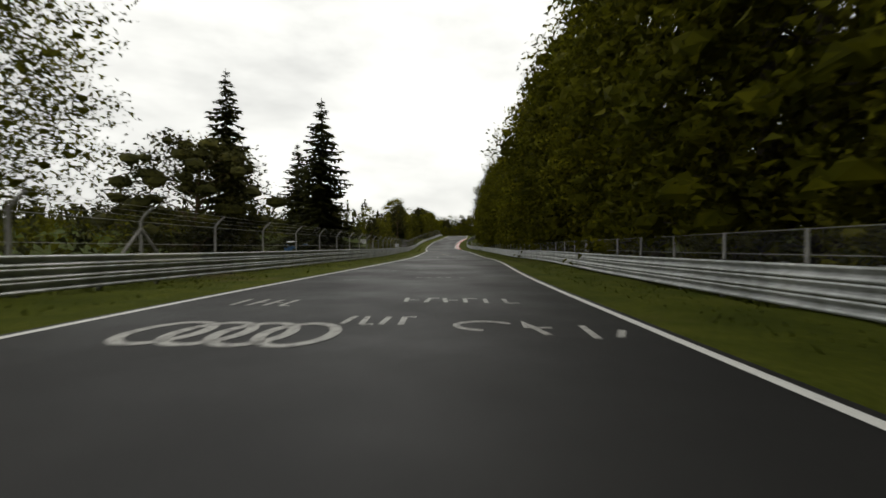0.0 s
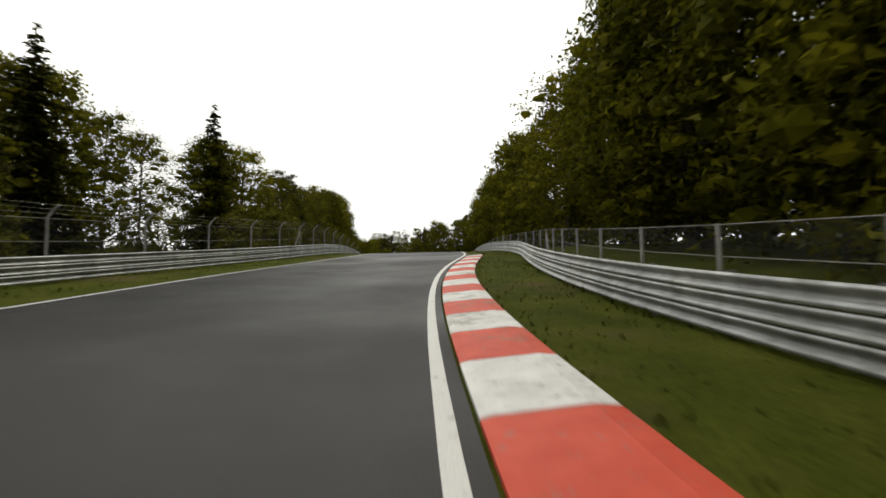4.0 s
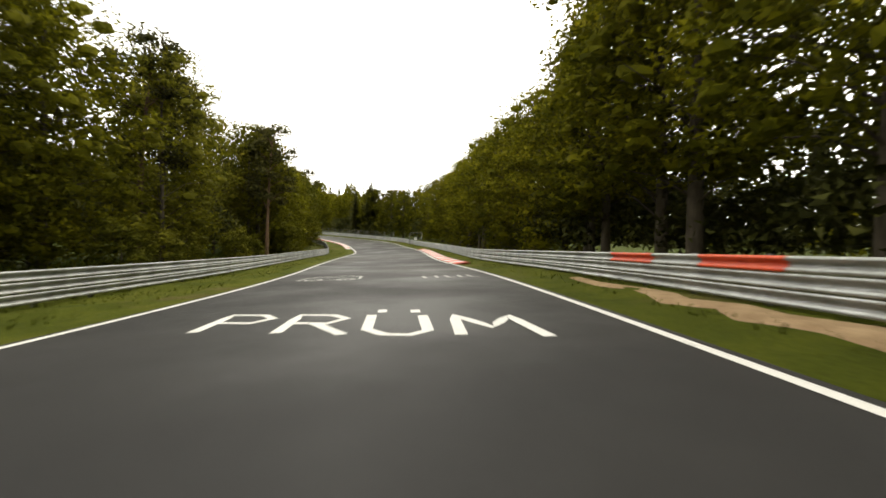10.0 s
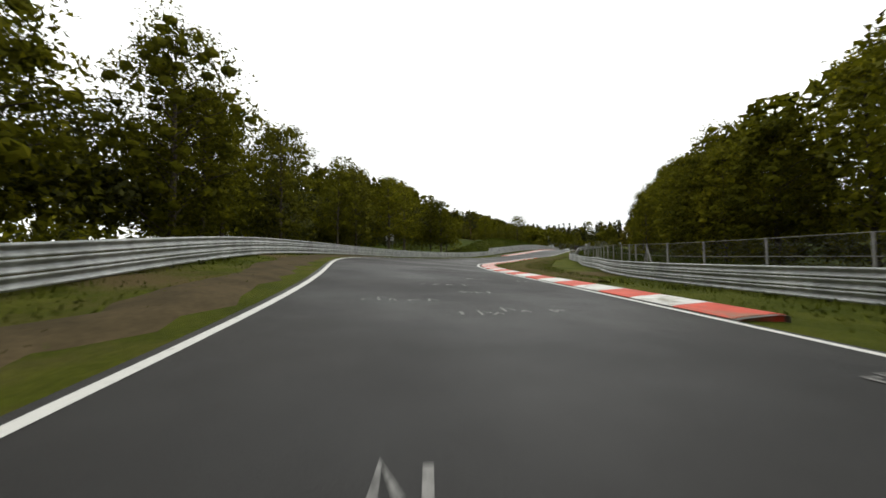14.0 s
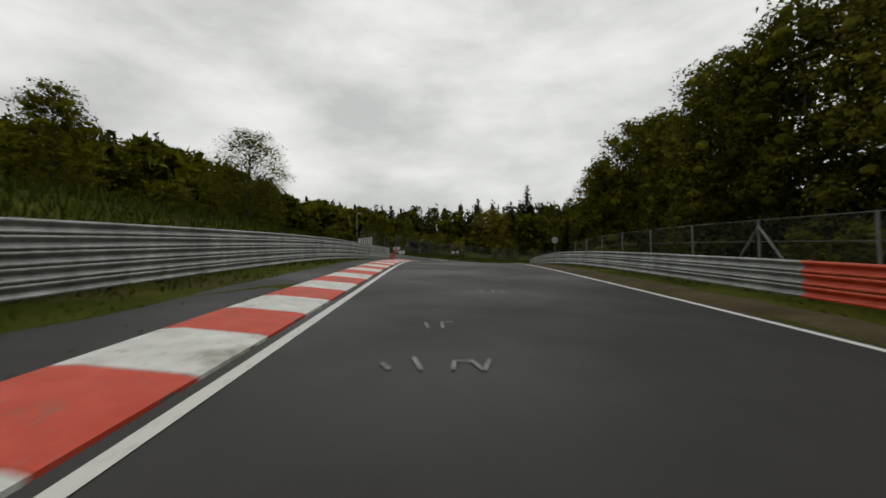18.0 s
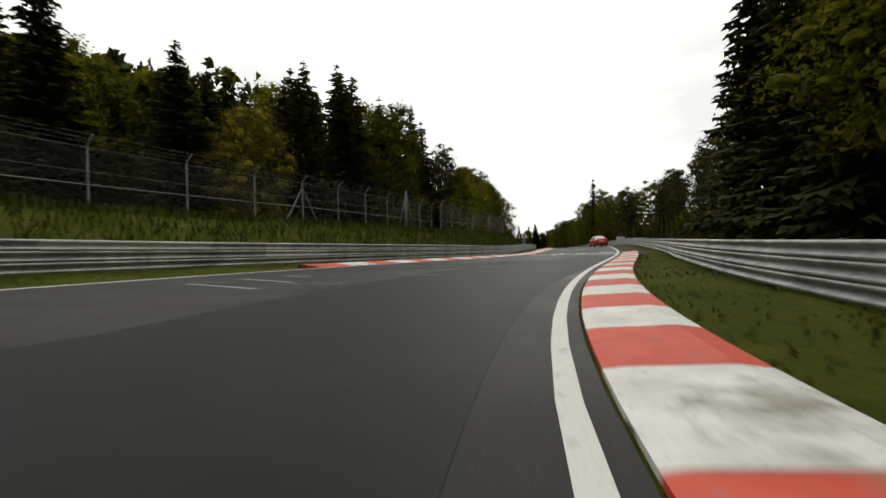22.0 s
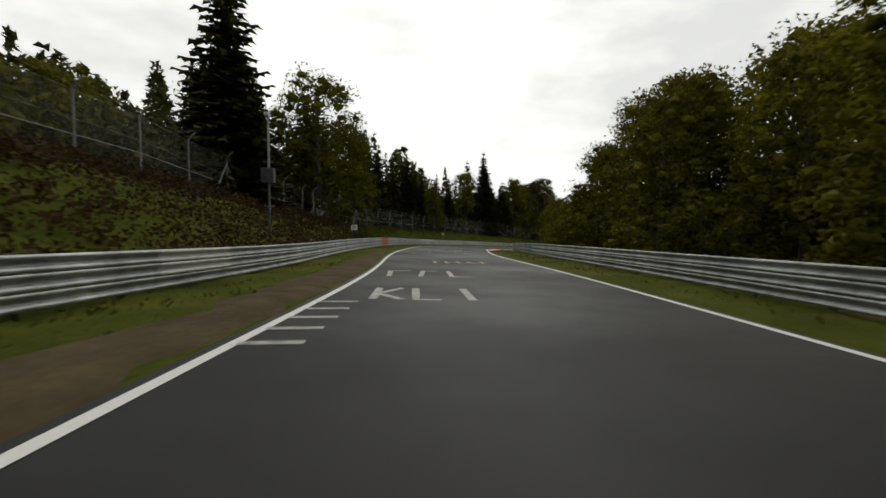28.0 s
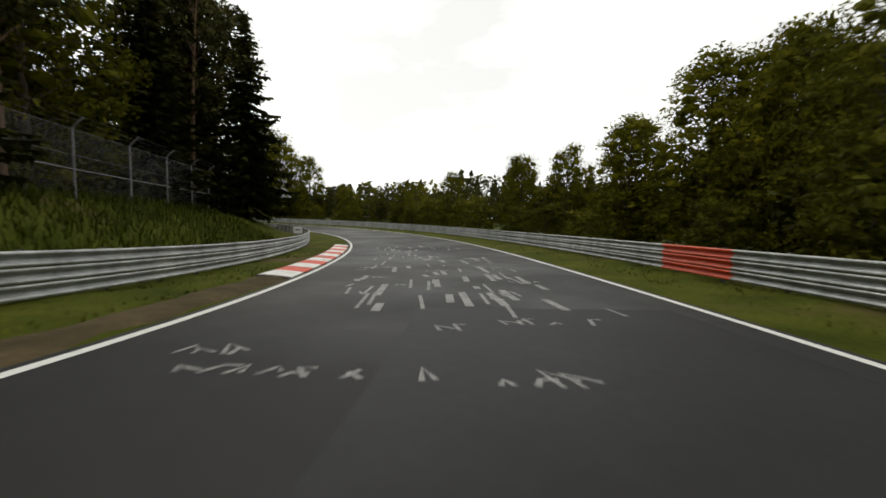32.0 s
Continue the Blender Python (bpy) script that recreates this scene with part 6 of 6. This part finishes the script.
rod("mast_tube", [(0, 0, -0.4), (0, 0, 6.2)], 0.05, POST, mast)
part("cap", boxed(0, 0, 6.2, 0.16, 0.3, 0.14, bevel=0.02), DARK, mast)

# corrugated barrier panels on the left bank
wall_group = "corrugated panels of the barrier"
for k in range(6):
    s = 608.5 + 0.95 * k
    tall = 1.6 + 0.1 * k
    panel = stand("barrier_panel", "upright pale corrugated sheet panel with a dark back stay", "barrier panel", s, -10.6, 0, wall_group)
    ribs = [(0.02 if i % 2 else -0.02, -0.42 + 0.084 * i) for i in range(11)]
    verts = [(x + o, y, z) for z in (0.35, tall) for o in (0.0, 0.012) for x, y in ribs]
    n = len(ribs)
    faces = [(i, i + 1, 2 * n + i + 1, 2 * n + i) for i in range(n - 1)] + [(n + i, 3 * n + i, 3 * n + i + 1, n + i + 1) for i in range(n - 1)] + [(2 * n + i, 2 * n + i + 1, 3 * n + i + 1, 3 * n + i) for i in range(n - 1)]
    child("sheet", mesh_from("sheet", verts, faces, SIGN_WHITE), panel)
    rod("upright", [(0.06, 0.44, -0.4), (0.06, 0.44, tall + 0.05)], 0.05, DARK, panel)
    rod("stay", [(-0.9, 0.42, -0.3), (0.03, 0.42, tall * 0.85)], 0.03, POST, panel)
pole = stand("light_pole", "thin pole with a small lamp head", "pole", 617, -13.5)
rod("pole_tube", [(0, 0, -0.4), (0, 0, 4.4)], 0.045, POST, pole)
part("lamp_head", boxed(0.2, 0, 4.4, 0.5, 0.14, 0.1, bevel=0.02), GREY_SHEET, pole)

# open dark shelter on the bank
shelter = stand("shelter", "dark timber open shelter on the grassy bank", "shelter", 647, -19.5, 8)
part("roof", box(boxed(0, 0, 2.62, 2.9, 5.9, 0.14, bevel=0.02), 0, 0, 2.5, 2.6, 5.6, 0.12), DARK, shelter)
for x in (-1.2, 1.2):
    for y in (-2.6, 0, 2.6):
        part("post", boxed(x, y, 1.2, 0.12, 0.12, 2.7), TIMBER, shelter)
part("back_wall", boxed(-1.25, 0, 1.3, 0.05, 5.3, 2.2), TIMBER, shelter)
part("bench", box(boxed(-0.9, 0, 0.48, 0.4, 4.6, 0.05), -0.9, 0, 0.22, 0.3, 4.2, 0.45), TIMBER, shelter)
hut = stand("small_hut", "small white hut with a red stripe on the bank", "hut", 644, -23, 5)
part("wall", boxed(0, 0, 0.65, 1.1, 1.0, 1.5, bevel=0.02), SIGN_WHITE, hut)
part("stripe", boxed(0, 0, 0.75, 1.12, 1.02, 0.3), RED_PAINT, hut, "red band")
part("roof", boxed(0, 0, 1.45, 1.35, 1.25, 0.1, bevel=0.03), SIGN_WHITE, hut)

# blue cabins with pale tent roofs
for k in range(4):
    cab = stand("toilet_cabin", "blue plastic cabin with a pale roof behind the fence", "cabin", 53.5 + 1.5 * k, -19.8, 4 * k - 5, "blue cabins in a row")
    part("shell", boxed(0, 0, 1.0, 1.15, 1.15, 2.1, bevel=0.05), BLUE_PAINT, cab)
    part("door", boxed(0.585, 0, 1.0, 0.03, 0.8, 1.8, bevel=0.01), BLUE_PAINT, cab)
    bm = bmesh.new()
    bmesh.ops.create_cone(bm, cap_ends=True, segments=4, radius1=0.86, radius2=0.3, depth=0.34, matrix=Matrix.Translation((0, 0, 2.2)) @ Matrix.Rotation(radians(45), 4, "Z"))
    part("roof", bm, SIGN_WHITE, cab, "pale plastic roof")


# ---- red saloon car on the track ----
def paint_material():
    k = Mat("red_car_paint", 0.32, 0.0, 0.5)
    k.colour(k.ramp(k.noise(3, 4), (0.3, (0.4, 0.009, 0.004)), (0.7, (0.47, 0.013, 0.006))))
    k.b.inputs["Coat Weight"].default_value = 0.25
    k.b.inputs["Coat Roughness"].default_value = 0.06
    k.rough(k.ramp(k.noise(9, 4), (0.3, (0.2,) * 3), (0.7, (0.3,) * 3)))
    return k.m


def plain(name, col, rough, metal=0.0, spec=0.5):
    k = Mat(name, rough, metal, spec)
    k.colour(k.ramp(k.noise(14, 4), (0.3, tuple(c * 0.8 for c in col)), (0.7, col)))
    return k.m


CAR_RED = paint_material()
CAR_GLASS = plain("tinted_glass", (0.02, 0.026, 0.028), 0.05, 0.0, 0.75)
RUBBER = plain("tyre_rubber", (0.018, 0.018, 0.018), 0.85)
RIM = plain("alloy_rim", (0.45, 0.45, 0.46), 0.32, 0.85)
TAIL_RED = plain("tail_lamp_red", (0.3, 0.01, 0.012), 0.15, 0.0, 0.6)
LAMP_CLEAR = plain("lamp_clear", (0.55, 0.55, 0.55), 0.12, 0.3, 0.6)
PLATE_WHITE = plain("plate_white", (0.7, 0.7, 0.68), 0.4)
TRIM_BLACK = plain("trim_black", (0.012, 0.012, 0.012), 0.55)

WHEELS_AT = (0.98, 3.72)
SECTIONS = [(0.0, 0.72, 0.36, 0.8, 0.9), (0.1, 0.81, 0.28, 0.88, 1.02), (0.5, 0.86, 0.22, 0.91, 1.04), (0.98, 0.88, 0.2, 0.93, 1.04), (1.6, 0.885, 0.18, 0.93, 1.0), (3.0, 0.88, 0.18, 0.9, 0.97), (3.3, 0.875, 0.18, 0.88, 0.96), (3.72, 0.865, 0.2, 0.82, 0.9), (4.2, 0.83, 0.22, 0.74, 0.82), (4.5, 0.76, 0.26, 0.66, 0.75), (4.62, 0.64, 0.34, 0.6, 0.68)]


def car_section(y):
    w, low, shoulder, top = (np.interp(y, [r[0] for r in SECTIONS], [r[i] for r in SECTIONS]) for i in (1, 2, 3, 4))
    arch = low
    for c in WHEELS_AT:
        if abs(y - c) < 0.37:
            arch = max(arch, 0.31 + math.sqrt(0.37**2 - (y - c) ** 2))
    side = [(0.0, low), (w * 0.66, low), (w * 0.68, max(low, arch - 0.02)), (w * 0.985, arch), (w, arch + 0.06), (w + 0.012, max(arch + 0.08, 0.55)), (w + 0.004, max(arch + 0.1, 0.62)),
            (w * 0.985, shoulder - 0.04), (w * 0.93, shoulder + 0.02), (w * 0.72, top - 0.015), (w * 0.4, top), (0.0, top + 0.008)]
    return side


def cabin_at(u):
    """Rear end, front end and half width of the cabin at height u from 0 (belt) to 1 (roof edge)."""
    return 0.66 + 0.86 * u**1.25, 3.4 - 1.06 * u**1.15, 0.8 - 0.2 * u**1.3


def cabin_z(u):
    return 0.95 + 0.43 * u


def build_car(s, d, turn):
    car = stand("saloon_car", "bright red four-door saloon car with a rear wing on the asphalt", "car", s, d, turn)
    lean = radians(float(np.interp(s, LINE_S, LINE[:, 4])))
    slope = math.atan2(float(on_road(s + 4, d)[2] - on_road(s, d)[2]), 4.0)
    car.matrix_basis = Matrix.Translation(on_road(s, d)) @ Matrix.Rotation(heading(s), 4, "Z") @ Matrix.Rotation(slope, 4, "X") @ Matrix.Rotation(-lean, 4, "Y") @ Matrix.Rotation(radians(turn), 4, "Z") @ Matrix.Scale(0.95, 4)
    ys = sorted(set([r[0] for r in SECTIONS] + [round(c + q * 0.037, 3) for c in WHEELS_AT for q in range(-10, 11)] + [0.03, 0.25, 2.0, 2.5]))
    rings = []
    for y in ys:
        right = car_section(y)
        rings.append([(x, y, z) for x, z in right] + [(-x, y, z) for x, z in right[-2:0:-1]])
    m = len(rings[0])
    verts = [v for r in rings for v in r]
    faces = [(i * m + j, (i + 1) * m + j, (i + 1) * m + (j + 1) % m, i * m + (j + 1) % m) for i in range(len(rings) - 1) for j in range(m)]
    faces += [tuple(range(m)), tuple(range(len(verts) - m, len(verts)))[::-1]]
    body = child("body", smooth(mesh_from("body", verts, faces, CAR_RED)), car)
    # cabin shell
    levels = [0.0, 0.15, 0.3, 0.45, 0.6, 0.75, 0.88, 0.97, 1.02, 1.055, 1.08, 1.095]
    tuck = [0, 0, 0, 0, 0, 0, 0, 0.01, 0.05, 0.12, 0.24, 0.42]
    loops = []
    for u, t in zip(levels, tuck):
        y0, y1, w = cabin_at(min(u, 1.0))
        y0, y1, w, z = y0 + t, y1 - t, w - t, cabin_z(u) if u <= 1 else cabin_z(1) + (u - 1) * 0.7
        c = 0.1
        loops.append([(-w + c, y0, z), (0, y0 - 0.05, z), (w - c, y0, z), (w, y0 + c * 1.4, z), (w + 0.015, (y0 + y1) / 2, z), (w, y1 - c * 1.4, z), (w - c, y1, z), (0, y1 + 0.06, z), (-w + c, y1, z), (-w, y1 - c * 1.4, z), (-w - 0.015, (y0 + y1) / 2, z), (-w, y0 + c * 1.4, z)])
    n = 12
    faces = [(i * n + j, i * n + (j + 1) % n, (i + 1) * n + (j + 1) % n, (i + 1) * n + j) for i in range(len(loops) - 1) for j in range(n)] + [tuple(range((len(loops) - 1) * n, len(loops) * n))]
    child("cabin", smooth(mesh_from("cabin", [v for r in loops for v in r], faces, CAR_RED)), car)

    def pane(name, rows):
        k = len(rows[0])
        child(name, smooth(mesh_from(name, [v for r in rows for v in r], [(i * k + j, i * k + j + 1, (i + 1) * k + j + 1, (i + 1) * k + j) for i in range(len(rows) - 1) for j in range(k - 1)], CAR_GLASS)), car, "dark tinted glass")

    out = 0.008
    for name, end in (("rear_window", 0), ("windscreen", 1)):
        rows = []
        for u in (0.1, 0.25, 0.4, 0.55, 0.7, 0.82, 0.92):
            y0, y1, w = cabin_at(u)
            y, bow, sg = (y0, 0.05, -1) if end == 0 else (y1, 0.06, 1)
            ww = w - 0.12
            rows.append([(x * ww, y + sg * (bow * (1 - abs(x)) + out), cabin_z(u) + 0.004) for x in (-1, -0.5, 0, 0.5, 1)])
        pane(name, rows)
    for sg in (-1, 1):
        for a, b, slope_a, slope_b in ((0.02, 0.13, 0.03, 0.0), (0.15, 0.5, 0.0, 0.0), (0.515, 0.98, 0.0, -0.02)):
            rows = []
            for u in (0.06, 0.2, 0.35, 0.5, 0.65, 0.8, 0.93):
                y0, y1, w = cabin_at(u)
                y0, y1 = y0 + 0.14, y1 - 0.14
                rows.append([(sg * (w + out + 0.014 * (1 - abs(2 * q - 1))), y0 + (y1 - y0) * q, cabin_z(u)) for q in np.linspace(a + slope_a * u, b + slope_b * u, 5)])
            pane("side_window", rows)
    # wheels
    for y in WHEELS_AT:
        for sg in (-1, 1):
            wheel = new("wheel")
            wheel.parent = car
            wheel.matrix_basis = Matrix.Translation((sg * 0.77, y, 0.31)) @ Matrix.Rotation(radians(90 * sg), 4, "Y")
            ring_v, ring_f = [], []
            prof = [(0.2, -0.1), (0.27, -0.105), (0.305, -0.08), (0.31, 0), (0.305, 0.08), (0.27, 0.105), (0.2, 0.1)]
            for i in range(28):
                q = 2 * math.pi * i / 28
                ring_v += [(r * math.cos(q), r * math.sin(q), h) for r, h in prof]
            k = len(prof)
            ring_f = [(i * k + j, ((i + 1) % 28) * k + j, ((i + 1) % 28) * k + j + 1, i * k + j + 1) for i in range(28) for j in range(k - 1)]
            child("tyre", smooth(mesh_from("tyre", ring_v, ring_f, RUBBER)), wheel, "black rubber tyre")
            bm = bmesh.new()
            bmesh.ops.create_cone(bm, cap_ends=True, segments=28, radius1=0.2, radius2=0.2, depth=0.02, matrix=Matrix.Translation((0, 0, 0.03)))
            part("wheel_dish", bm, TRIM_BLACK, wheel)
            bm = bmesh.new()
            for i in range(5):
                q = 2 * math.pi * i / 5
                bmesh.ops.create_cube(bm, size=1.0, matrix=Matrix.Rotation(q, 4, "Z") @ Matrix.Translation((0.11, 0, 0.07)) @ Matrix.Diagonal((0.2, 0.05, 0.03, 1)))
            bmesh.ops.create_cone(bm, cap_ends=True, segments=16, radius1=0.05, radius2=0.04, depth=0.05, matrix=Matrix.Translation((0, 0, 0.075)))
            part("rim", bm, RIM, wheel, "five-spoke alloy rim")
    # tail, bumper and small parts
    for sg in (-1, 1):
        part("tail_lamp", boxed(sg * 0.56, 0.03, 0.76, 0.3, 0.08, 0.15, bevel=0.02), TAIL_RED, car, "red tail lamp")
        part("reversing_lamp", boxed(sg * 0.47, -0.012, 0.8, 0.1, 0.02, 0.045), LAMP_CLEAR, car)
        part("headlamp", boxed(sg * 0.5, 4.56, 0.6, 0.34, 0.1, 0.13, bevel=0.03), LAMP_CLEAR, car, "clear headlamp")
        mirror = part("door_mirror", boxed(sg * 0.96, 2.86, 1.0, 0.16, 0.1, 0.12, bevel=0.03), TRIM_BLACK, car, "black door mirror")
        part("mirror_glass", boxed(sg * 0.96, 2.805, 1.0, 0.13, 0.006, 0.09), RIM, mirror)
        for y in (1.62, 2.58):
            part("door_handle", boxed(sg * 0.89, y, 0.8, 0.03, 0.16, 0.03, bevel=0.01), CAR_RED, car)
        part("side_moulding", boxed(sg * 0.892, 2.35, 0.56, 0.02, 1.7, 0.03, bevel=0.008), TRIM_BLACK, car)
        part("wing_strut", boxed(sg * 0.52, 0.14, 1.09, 0.04, 0.12, 0.14), CAR_RED, car)
        rod("exhaust", [(sg * 0.35, -0.03, 0.3), (sg * 0.35, 0.3, 0.3)], 0.035, RIM, car)
    part("rear_wing", boxed(0, 0.1, 1.16, 1.46, 0.24, 0.045, bevel=0.018), CAR_RED, car)
    part("bumper", boxed(0, 0.02, 0.5, 1.56, 0.12, 0.16, bevel=0.04), CAR_RED, car)
    part("diffuser", boxed(0, 0.06, 0.34, 1.2, 0.1, 0.14, bevel=0.03), TRIM_BLACK, car, "black lower bumper insert")
    plate = part("number_plate", boxed(0, -0.02, 0.74, 0.5, 0.015, 0.11), PLATE_WHITE, car, "white plate")
    part("plate_bar", boxed(0, -0.03, 0.74, 0.4, 0.006, 0.055), TRIM_BLACK, plate)
    for y, x in ((1.5, 0.0),):
        rod("aerial", [(x, y + 0.1, 1.37), (x, y - 0.05, 1.5)], 0.006, TRIM_BLACK, car)


build_car(737.7, 2.9, 9)
